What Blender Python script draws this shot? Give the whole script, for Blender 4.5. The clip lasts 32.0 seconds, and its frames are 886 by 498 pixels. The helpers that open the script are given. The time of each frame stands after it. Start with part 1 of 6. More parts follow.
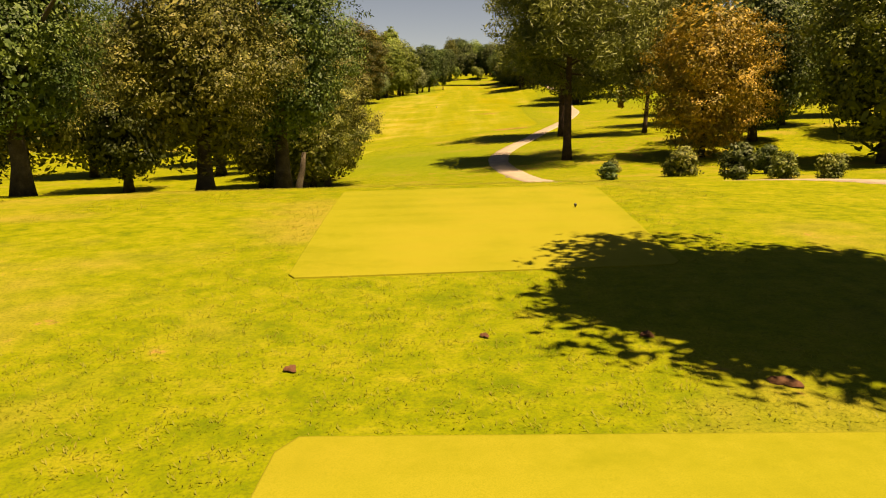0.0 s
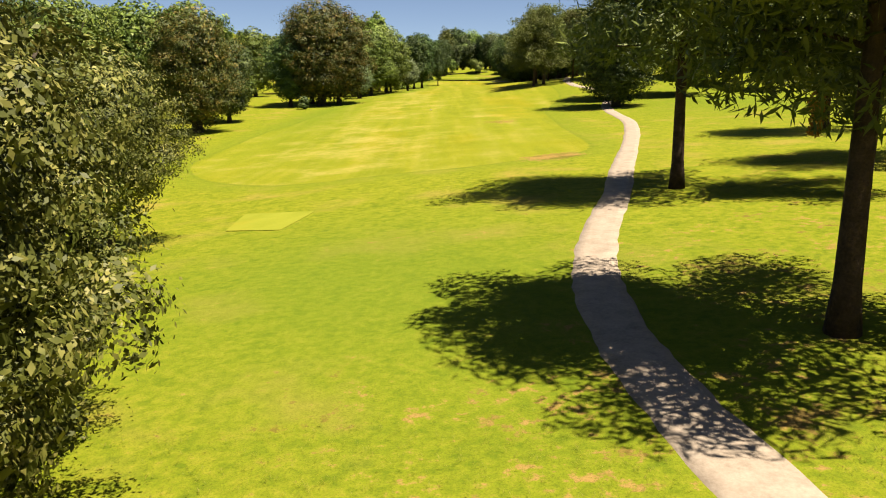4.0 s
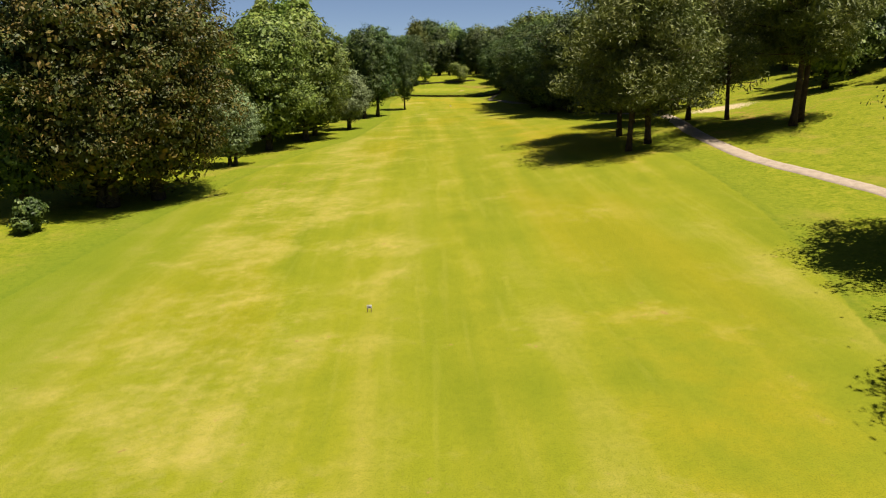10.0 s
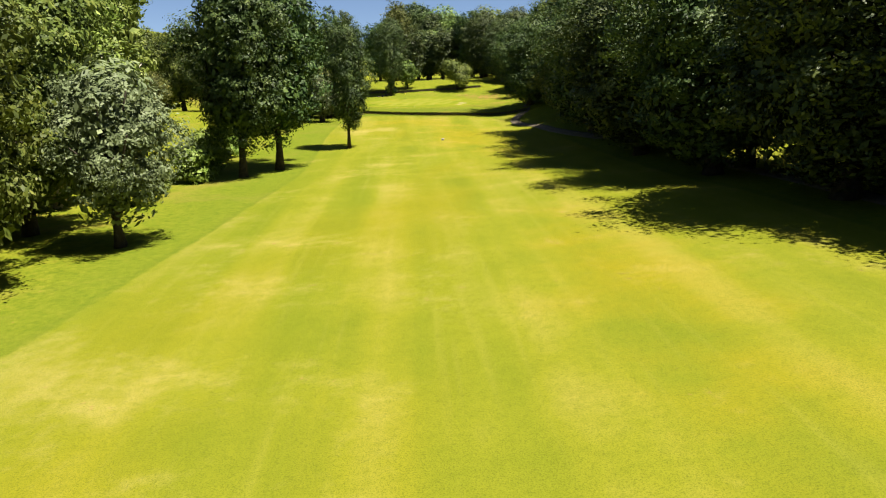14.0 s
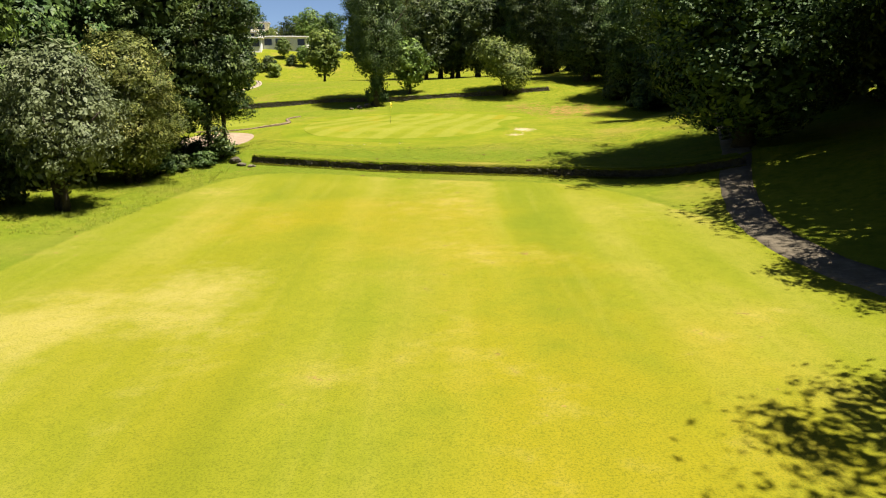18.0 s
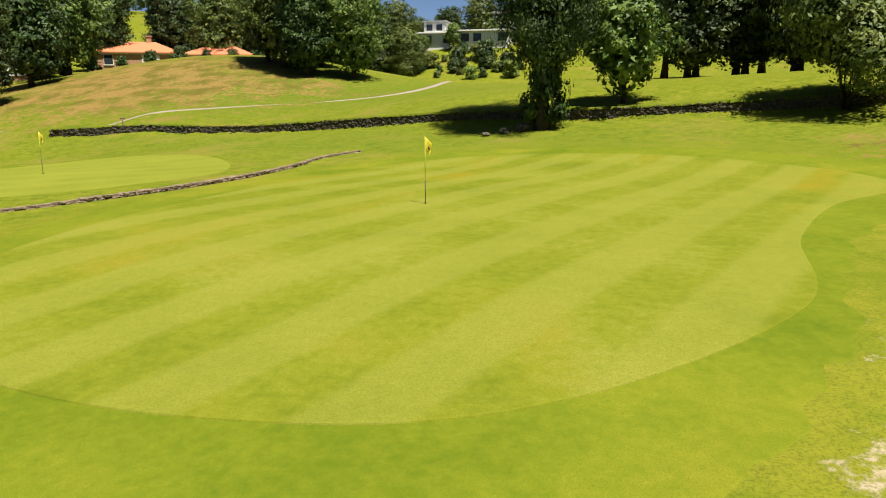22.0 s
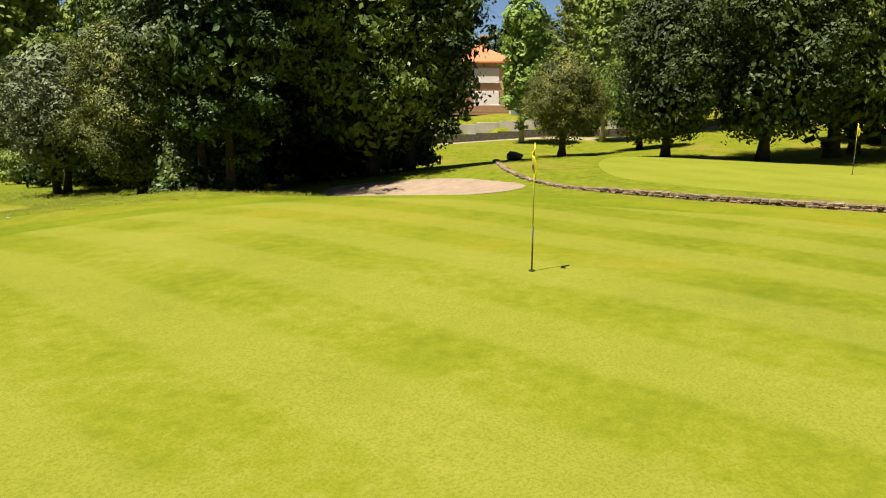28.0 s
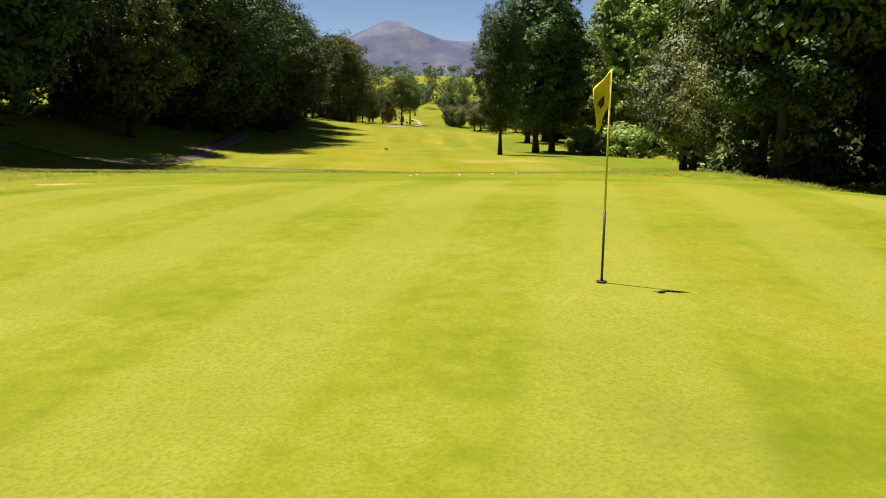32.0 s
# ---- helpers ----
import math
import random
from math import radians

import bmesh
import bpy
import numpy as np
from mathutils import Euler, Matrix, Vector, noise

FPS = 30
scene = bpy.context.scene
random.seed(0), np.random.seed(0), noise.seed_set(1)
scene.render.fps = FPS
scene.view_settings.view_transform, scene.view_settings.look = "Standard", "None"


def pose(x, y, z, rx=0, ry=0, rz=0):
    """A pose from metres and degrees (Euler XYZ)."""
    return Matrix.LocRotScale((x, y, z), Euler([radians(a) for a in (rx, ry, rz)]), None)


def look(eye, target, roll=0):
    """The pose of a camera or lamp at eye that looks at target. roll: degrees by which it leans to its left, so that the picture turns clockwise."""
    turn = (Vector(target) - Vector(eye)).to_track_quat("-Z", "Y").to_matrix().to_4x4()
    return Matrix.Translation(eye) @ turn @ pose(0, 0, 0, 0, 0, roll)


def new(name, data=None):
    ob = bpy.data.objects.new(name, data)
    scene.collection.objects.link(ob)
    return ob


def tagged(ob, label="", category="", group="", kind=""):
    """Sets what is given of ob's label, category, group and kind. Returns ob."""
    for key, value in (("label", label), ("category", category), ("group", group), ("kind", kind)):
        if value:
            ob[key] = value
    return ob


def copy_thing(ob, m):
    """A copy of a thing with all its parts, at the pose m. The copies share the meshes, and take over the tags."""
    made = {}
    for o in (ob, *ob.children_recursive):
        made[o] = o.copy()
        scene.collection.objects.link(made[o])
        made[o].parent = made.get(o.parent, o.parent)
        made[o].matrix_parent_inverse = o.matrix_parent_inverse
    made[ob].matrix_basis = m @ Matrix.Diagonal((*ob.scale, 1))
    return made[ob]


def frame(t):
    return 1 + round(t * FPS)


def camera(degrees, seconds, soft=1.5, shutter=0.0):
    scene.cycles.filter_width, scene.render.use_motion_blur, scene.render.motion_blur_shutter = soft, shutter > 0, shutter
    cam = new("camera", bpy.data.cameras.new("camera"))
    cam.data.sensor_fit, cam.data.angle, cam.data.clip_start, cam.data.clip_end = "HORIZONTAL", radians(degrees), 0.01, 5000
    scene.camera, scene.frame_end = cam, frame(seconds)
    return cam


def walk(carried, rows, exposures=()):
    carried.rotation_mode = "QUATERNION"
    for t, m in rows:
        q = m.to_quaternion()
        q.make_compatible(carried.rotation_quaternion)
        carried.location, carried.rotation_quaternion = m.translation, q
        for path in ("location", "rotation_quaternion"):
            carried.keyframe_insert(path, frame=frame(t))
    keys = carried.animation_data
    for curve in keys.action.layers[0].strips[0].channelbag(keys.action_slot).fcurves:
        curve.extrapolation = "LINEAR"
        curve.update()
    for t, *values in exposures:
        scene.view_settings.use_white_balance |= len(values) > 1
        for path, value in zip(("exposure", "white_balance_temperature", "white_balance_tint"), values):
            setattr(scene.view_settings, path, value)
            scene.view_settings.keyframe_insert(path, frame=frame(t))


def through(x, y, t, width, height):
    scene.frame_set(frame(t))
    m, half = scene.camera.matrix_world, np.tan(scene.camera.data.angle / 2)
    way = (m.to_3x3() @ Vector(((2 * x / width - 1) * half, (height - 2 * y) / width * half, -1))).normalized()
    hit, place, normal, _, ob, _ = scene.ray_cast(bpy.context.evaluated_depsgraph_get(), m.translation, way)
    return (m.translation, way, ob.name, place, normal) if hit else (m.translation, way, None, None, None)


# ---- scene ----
cam = camera(63.6, 32.0, 1.1)
PATH = [
    (0.0, (-0.000, 0.000, -4.153), (-0.093, 9.785, -6.215), 0.04),
    (0.5, (-0.056, 4.311, -3.984), (-0.143, 14.092, -6.064), -0.03),
    (1.0, (-0.203, 8.868, -3.745), (-0.283, 18.645, -5.844), -0.08),
    (1.5, (-0.393, 13.873, -3.479), (-0.459, 23.646, -5.596), -0.00),
    (2.0, (-0.540, 19.510, -3.215), (-0.591, 29.280, -5.346), 0.07),
    (2.5, (-0.610, 25.804, -2.989), (-0.653, 35.573, -5.129), 0.04),
    (3.0, (-0.696, 32.567, -2.881), (-0.730, 42.335, -5.024), 0.05),
    (3.5, (-0.836, 39.708, -2.840), (-0.856, 49.476, -4.984), 0.08),
    (4.0, (-0.890, 47.303, -2.764), (-0.901, 57.070, -4.908), 0.06),
    (4.5, (-0.821, 55.262, -2.673), (-0.831, 65.029, -4.816), 0.02),
    (6.5, (-0.788, 89.797, 0.060), (-0.766, 99.556, -2.126), -0.10),
    (7.0, (-1.118, 99.705, 0.771), (-1.063, 109.464, -1.413), 0.07),
    (7.5, (-1.437, 110.070, 1.642), (-1.348, 119.829, -0.541), 0.09),
    (8.0, (-1.621, 120.794, 2.619), (-1.486, 130.552, 0.438), 0.06),
    (8.5, (-1.559, 131.745, 3.631), (-1.358, 141.504, 1.458), 0.04),
    (9.0, (-1.364, 143.073, 4.660), (-1.088, 152.830, 2.485), 0.01),
    (9.5, (-1.232, 154.883, 5.548), (-0.887, 164.633, 3.353), -0.03),
    (10.0, (-1.065, 167.007, 6.166), (-0.675, 176.750, 3.944), -0.05),
    (10.5, (-0.747, 179.325, 6.583), (-0.337, 189.061, 4.339), -0.01),
    (11.0, (-0.290, 191.747, 6.880), (0.130, 201.480, 4.624), 0.10),
    (11.5, (0.433, 204.148, 7.193), (0.849, 213.881, 4.935), 0.15),
    (12.0, (1.399, 216.690, 7.606), (1.798, 226.424, 5.350), 0.09),
    (12.5, (2.398, 229.499, 7.911), (2.782, 239.236, 5.666), -0.05),
    (13.0, (3.292, 242.364, 7.887), (3.679, 252.106, 5.663), -0.13),
    (13.5, (4.037, 255.115, 7.628), (4.444, 264.863, 5.435), -0.14),
    (14.0, (4.659, 267.653, 7.386), (5.093, 277.407, 5.224), -0.19),
    (14.5, (5.187, 279.955, 7.223), (5.651, 289.714, 5.091), -0.35),
    (16.5, (7.234, 328.576, 7.166), (7.612, 338.351, 5.090), -0.05),
    (17.0, (8.044, 340.148, 7.386), (8.326, 349.923, 5.295), -0.14),
    (17.5, (8.680, 351.554, 7.716), (8.835, 361.326, 5.601), -0.15),
    (18.0, (9.127, 362.826, 7.936), (9.095, 372.597, 5.808), -0.05),
    (18.5, (9.366, 373.905, 8.076), (9.094, 383.673, 5.953), 0.06),
    (19.0, (9.479, 384.116, 8.286), (8.900, 393.873, 6.173), 0.02),
    (19.5, (9.618, 392.605, 8.467), (8.646, 402.333, 6.365), -0.12),
    (20.0, (9.880, 399.327, 8.506), (8.468, 409.004, 6.417), -0.13),
    (20.5, (10.413, 404.766, 8.444), (8.552, 414.369, 6.364), -0.07),
    (21.0, (11.280, 409.348, 8.372), (8.927, 418.842, 6.294), -0.08),
    (21.5, (12.328, 413.305, 8.332), (9.292, 422.604, 6.252), -0.08),
    (22.0, (13.400, 416.736, 8.336), (9.400, 425.662, 6.256), -0.06),
    (22.5, (14.413, 419.792, 8.380), (9.352, 428.162, 6.301), -0.04),
    (23.0, (15.272, 422.581, 8.405), (9.245, 430.287, 6.330), 0.00),
    (23.5, (15.982, 425.147, 8.386), (9.093, 432.095, 6.317), 0.03),
    (24.0, (16.598, 427.576, 8.362), (8.922, 433.644, 6.297), 0.03),
    (24.5, (17.069, 429.915, 8.351), (8.659, 434.917, 6.289), 0.04),
    (25.0, (17.331, 432.154, 8.349), (8.289, 435.892, 6.285), 0.04),
    (25.5, (17.454, 434.313, 8.359), (7.966, 436.703, 6.291), -0.07),
    (27.5, (15.309, 441.115, 8.056), (6.166, 437.671, 5.922), 0.06),
    (28.0, (14.297, 442.066, 7.906), (5.862, 437.143, 5.760), -0.03),
    (28.5, (13.260, 442.868, 7.769), (5.689, 436.702, 5.612), -0.05),
    (29.0, (12.075, 443.503, 7.633), (5.482, 436.304, 5.462), -0.04),
    (29.5, (10.750, 443.996, 7.492), (5.210, 435.962, 5.312), -0.12),
    (30.0, (9.459, 444.404, 7.366), (4.997, 435.724, 5.186), -0.22),
    (30.5, (8.256, 444.737, 7.245), (4.895, 435.572, 5.076), -0.20),
    (31.0, (7.164, 444.953, 7.140), (4.903, 435.455, 4.978), -0.18),
    (31.5, (6.210, 444.925, 7.039), (4.983, 435.239, 4.879), -0.22),
    (32.0, (5.333, 444.575, 6.902), (5.041, 434.814, 4.748), -0.18),
]
walk(cam, [(t, look(eye, target, roll)) for t, eye, target, roll in PATH],
     exposures=[(0.0, 1.5, 13400, 20), (1.0, 1.6, 13000, 20), (2.4, 1.4, 14600, 20), (3.0, 1.46, 13400, 20), (3.7, 1.65, 7900, 13), (4.4, 1.62, 7300, 12), (7.0, 1.25, 7800, 12), (9.0, 1.22, 7350, 12),
                (13.0, 1.53, 6750, 11), (17.0, 1.58, 6700, 10), (19.0, 1.5, 6700, 10), (22.5, 1.15, 6400, 9), (27.0, 1.28, 6750, 9), (32.0, 1.37, 6850, 10)])

# ---- sky and sun ----
SUN_ELEVATION = radians(68)
SUN_FROM = Vector((0.9, -0.43, 0)).normalized()
world = bpy.data.worlds.new("sky")
scene.world = world
world.use_nodes = True
sky = world.node_tree.nodes.new("ShaderNodeTexSky")
sky.sky_type = "NISHITA"
sky.sun_disc = False
sky.sun_elevation = SUN_ELEVATION
sky.sun_rotation = math.atan2(SUN_FROM.x, SUN_FROM.y)
sky.air_density, sky.dust_density, sky.ozone_density = 0.5, 0.35, 3.0
backing = world.node_tree.nodes["Background"]
backing.inputs["Strength"].default_value = 0.044
world.node_tree.links.new(sky.outputs["Color"], backing.inputs["Color"])
lamp = bpy.data.lights.new("sun", "SUN")
lamp.energy, lamp.angle, lamp.color = 5.0, radians(0.53), (1.0, 0.95, 0.86)
sun = new("sun", lamp)
sun.matrix_world = look(SUN_FROM * math.cos(SUN_ELEVATION) * 400 + Vector((0, 200, math.sin(SUN_ELEVATION) * 400)), (0, 200, 0))

# ---- the lie of the land ----
def curve(nodes):
    """A smooth line through a few (place, value) nodes."""
    xs = [n[0] for n in nodes]
    ys = [n[1] for n in nodes]
    slopes = []
    for i in range(len(xs)):
        a, b = max(i - 1, 0), min(i + 1, len(xs) - 1)
        slopes.append((ys[b] - ys[a]) / (xs[b] - xs[a]))

    def value(u):
        u = np.clip(np.asarray(u, float), xs[0], xs[-1])
        i = np.clip(np.searchsorted(xs, u) - 1, 0, len(xs) - 2)
        x0, x1 = np.take(xs, i), np.take(xs, i + 1)
        y0, y1 = np.take(ys, i), np.take(ys, i + 1)
        m0, m1 = np.take(slopes, i), np.take(slopes, i + 1)
        w = x1 - x0
        s = (u - x0) / w
        return (y0 * (1 + 2 * s) * (1 - s) ** 2 + m0 * w * s * (1 - s) ** 2
                + y1 * s * s * (3 - 2 * s) + m1 * w * s * s * (s - 1))
    return value


def step(a, b, u):
    s = np.clip((np.asarray(u, float) - a) / (b - a), 0, 1)
    return s * s * (3 - 2 * s)


def hump(x, y, cx, cy, rx, ry):
    return np.exp(-(((x - cx) / rx) ** 2 + ((y - cy) / ry) ** 2))


SPINE = curve([(-120, -7.6), (-30, -7.5), (0, -7.4), (28, -7.4), (37, -8.6), (56, -10.2), (75, -10.0), (98, -9.6), (130, -9.1),
               (200, -6.6), (254, -3.3), (268, -2.5), (310, -1.1), (345, -0.7), (368, 0.45), (412, 2.6), (420, 3.6),
               (428, 4.7), (439, 5.0), (450, 5.1), (460, 5.9), (468, 7.0), (477, 8.7), (490, 9.8), (540, 11.0), (620, 14.0), (900, 22.0)])
RIGHT = curve([(-60, 0.0), (20, 0.0), (60, 0.05), (80, 0.08), (200, 0.06), (250, 0.125), (270, 0.12), (300, 0.1), (345, 0.06), (375, 0.03),
               (410, 0.02), (440, 0.0), (470, 0.06), (900, 0.05)])
LEFT = curve([(-60, 0.03), (38, 0.03), (60, 0.06), (98, 0.1), (185, 0.065), (238, 0.07), (310, 0.065), (345, 0.04), (365, 0.03), (415, 0.0),
              (440, 0.02), (470, 0.03), (900, 0.02)])
WALL_A = ((-5.0, 415.5), (27.0, 406.0))
WALL_B = ((-46.0, 462.2), (-41.0, 462.9), (-34.0, 465.2), (-22.0, 466.6), (-9.0, 466.9), (24.0, 468.0))


def behind_line(x, y, points, front, back):
    """0 before and 1 behind a line of the plan, and how far along it lies."""
    xs, ys = [p[0] for p in points], [p[1] for p in points]
    line = np.interp(x, xs, ys)
    inside = step(xs[0] - 5, xs[0], x) * (1 - step(xs[-1], xs[-1] + 6, x))
    return step(front, back, y - line) * inside


def height(x, y):
    """The lie of the land, in metres."""
    x, y = np.asarray(x, float), np.asarray(y, float)
    dx = x - 5
    right = np.minimum(dx, 45) * (dx > 0)
    left = np.maximum(dx, -32) * (dx < 0) + 0.35 * np.clip(dx + 32, -150, 0)
    z = SPINE(y) + RIGHT(y) * right + LEFT(y) * left
    z = z + 4.0 * step(20, 42, x) * step(325, 350, y) * (1 - step(425, 445, y))
    # the two dry-stone walls hold back a step of earth
    z = z + 0.66 * behind_line(x, y, WALL_A, 0.0, 0.5) * (1 - step(416, 427, y))
    z = z + 0.8 * behind_line(x, y, WALL_B, -0.3, 0.3) * (1 - step(470, 485, y))
    # the bunker's hollow, the dip beside it and the parched hill behind the second green
    z = z - 0.75 * hump(x, y, -10.0, 426.5, 3.6, 5.5)
    z = z - 1.3 * step(-20, -45, x) * step(405, 420, y) * (1 - step(455, 466, y))
    z = z + 7.4 * hump(x, y, -66, 513, 36, 27)
    z = z - 1.9 * step(-6, -36, x) * step(462, 470, y)
    # distant hillsides
    z = z + 36 * step(95, 280, -x) * (0.3 + 0.7 * step(400, 520, y)) + 4.0 * hump(x, y, -116, 378, 26, 24)
    z = z + 9 * step(42, 100, x) * step(222, 250, y) * (1 - step(330, 380, y)) + 18 * step(110, 300, x)
    z = z + 14 * step(600, 1000, y) + 14.5 * hump(x, y, -62, 618, 62, 40) + 6 * hump(x, y, -120, 540, 40, 40)
    # the house's terrace beyond the second green, held by a concrete wall
    away, aside = (13.8 - x) * 0.885 + (442 - y) * 0.466, (x - 13.8) * 0.466 - (y - 442) * 0.885
    z = z + (2.0 * step(99.6, 100.4, away) + 1.5 * step(100.4, 106, away)) * (1 - step(30, 44, np.abs(aside))) * (1 - step(130, 150, away))
    z = z + 5.5 * hump(x, y, -116, 432, 26, 18)
    z = z + 34 * step(-110, -480, y)
    return z


# ---- materials ----
def shader(name):
    m = bpy.data.materials.new(name)
    m.use_nodes = True
    t = m.node_tree
    return m, t, t.nodes["Principled BSDF"]


def node(t, kind, **values):
    n = t.nodes.new(kind)
    for key, value in values.items():
        n.inputs[key.replace("_", " ")].default_value = value
    return n


def noise_at(t, vector, scale, detail=4.0, rough=0.6):
    n = node(t, "ShaderNodeTexNoise", Scale=scale, Detail=detail, Roughness=rough)
    t.links.new(vector, n.inputs["Vector"])
    return n.outputs["Fac"]


def ramp(t, fac, stops):
    n = t.nodes.new("ShaderNodeValToRGB")
    e = n.color_ramp.elements
    while len(e) < len(stops):
        e.new(0.5)
    for one, (place, color) in zip(e, stops):
        one.position, one.color = place, (*color, 1)
    t.links.new(fac, n.inputs["Fac"])
    return n.outputs["Color"]


def mix(t, fac, a, b, blend="MIX"):
    n = t.nodes.new("ShaderNodeMix")
    n.data_type, n.blend_type = "RGBA", blend
    for value, socket in ((fac, n.inputs[0]), (a, n.inputs[6]), (b, n.inputs[7])):
        if isinstance(value, (int, float)):
            socket.default_value = value
        elif isinstance(value, tuple):
            socket.default_value = (*value, 1)
        else:
            t.links.new(value, socket)
    return n.outputs[2]


def arith(t, op, a, b=0.0, clamp=False):
    n = t.nodes.new("ShaderNodeMath")
    n.operation, n.use_clamp = op, clamp
    for value, socket in ((a, n.inputs[0]), (b, n.inputs[1])):
        if isinstance(value, (int, float)):
            socket.default_value = value
        else:
            t.links.new(value, socket)
    return n.outputs[0]


def between(t, value, low, high):
    n = node(t, "ShaderNodeMapRange", From_Min=low, From_Max=high)
    n.interpolation_type = "SMOOTHSTEP"
    t.links.new(value, n.inputs["Value"])
    return n.outputs["Result"]


def bump(t, fac, strength, distance, into):
    n = node(t, "ShaderNodeBump", Strength=strength, Distance=distance)
    t.links.new(fac, n.inputs["Height"])
    t.links.new(n.outputs["Normal"], into.inputs["Normal"])


def place(t, stretch=(1, 1, 1), turn=0.0):
    n = t.nodes.new("ShaderNodeNewGeometry")
    m = t.nodes.new("ShaderNodeMapping")
    m.inputs["Scale"].default_value = stretch
    m.inputs["Rotation"].default_value = (0, 0, turn)
    t.links.new(n.outputs["Position"], m.inputs["Vector"])
    return m.outputs["Vector"]


def attribute(t, name):
    n = t.nodes.new("ShaderNodeAttribute")
    n.attribute_name = name
    return n.outputs["Fac"]


def turf(name, pale, mid, dark, straw, straw_low, stripe=0.0, stripe_turn=0.0, fine=60.0, relief=0.25, stripe_scale=0.16):
    """Grass seen as a sheet: blade grain, patches, parched spots, mowing stripes."""
    m, t, p = shader(name)
    at = place(t)
    grain = noise_at(t, at, fine, 5, 0.8)
    tuft = noise_at(t, at, 4.5, 5, 0.65)
    patch = noise_at(t, at, 0.3, 5, 0.62)
    broad = noise_at(t, place(t, (1.0, 0.22, 1.0)), 0.16, 3, 0.5)
    color = ramp(t, arith(t, "ADD", arith(t, "MULTIPLY", patch, 0.6), arith(t, "MULTIPLY", tuft, 0.4)),
                 [(0.33, dark), (0.5, mid), (0.66, pale)])
    dry = between(t, arith(t, "ADD", arith(t, "MULTIPLY", broad, 0.65), arith(t, "MULTIPLY", patch, 0.35)), straw_low, straw_low + 0.16)
    color = mix(t, dry, color, straw)
    if stripe:
        wave = node(t, "ShaderNodeTexWave", Scale=stripe_scale, Distortion=1.0, Detail=2.0, Detail_Scale=0.4)
        wave.wave_profile = "SIN"
        t.links.new(place(t, (1, 1, 0), stripe_turn), wave.inputs["Vector"])
        color = mix(t, arith(t, "MULTIPLY", between(t, wave.outputs["Fac"], 0.3, 0.7), stripe), color, pale)
    color = mix(t, arith(t, "MULTIPLY", between(t, grain, 0.42, 0.64), 0.6), color, dark)
    t.links.new(color, p.inputs["Base Color"])
    p.inputs["Roughness"].default_value = 0.9
    p.inputs["Specular IOR Level"].default_value = 0.04
    bump(t, arith(t, "ADD", arith(t, "MULTIPLY", grain, 0.5), arith(t, "MULTIPLY", tuft, 0.8)), relief, 0.12, p)
    return m


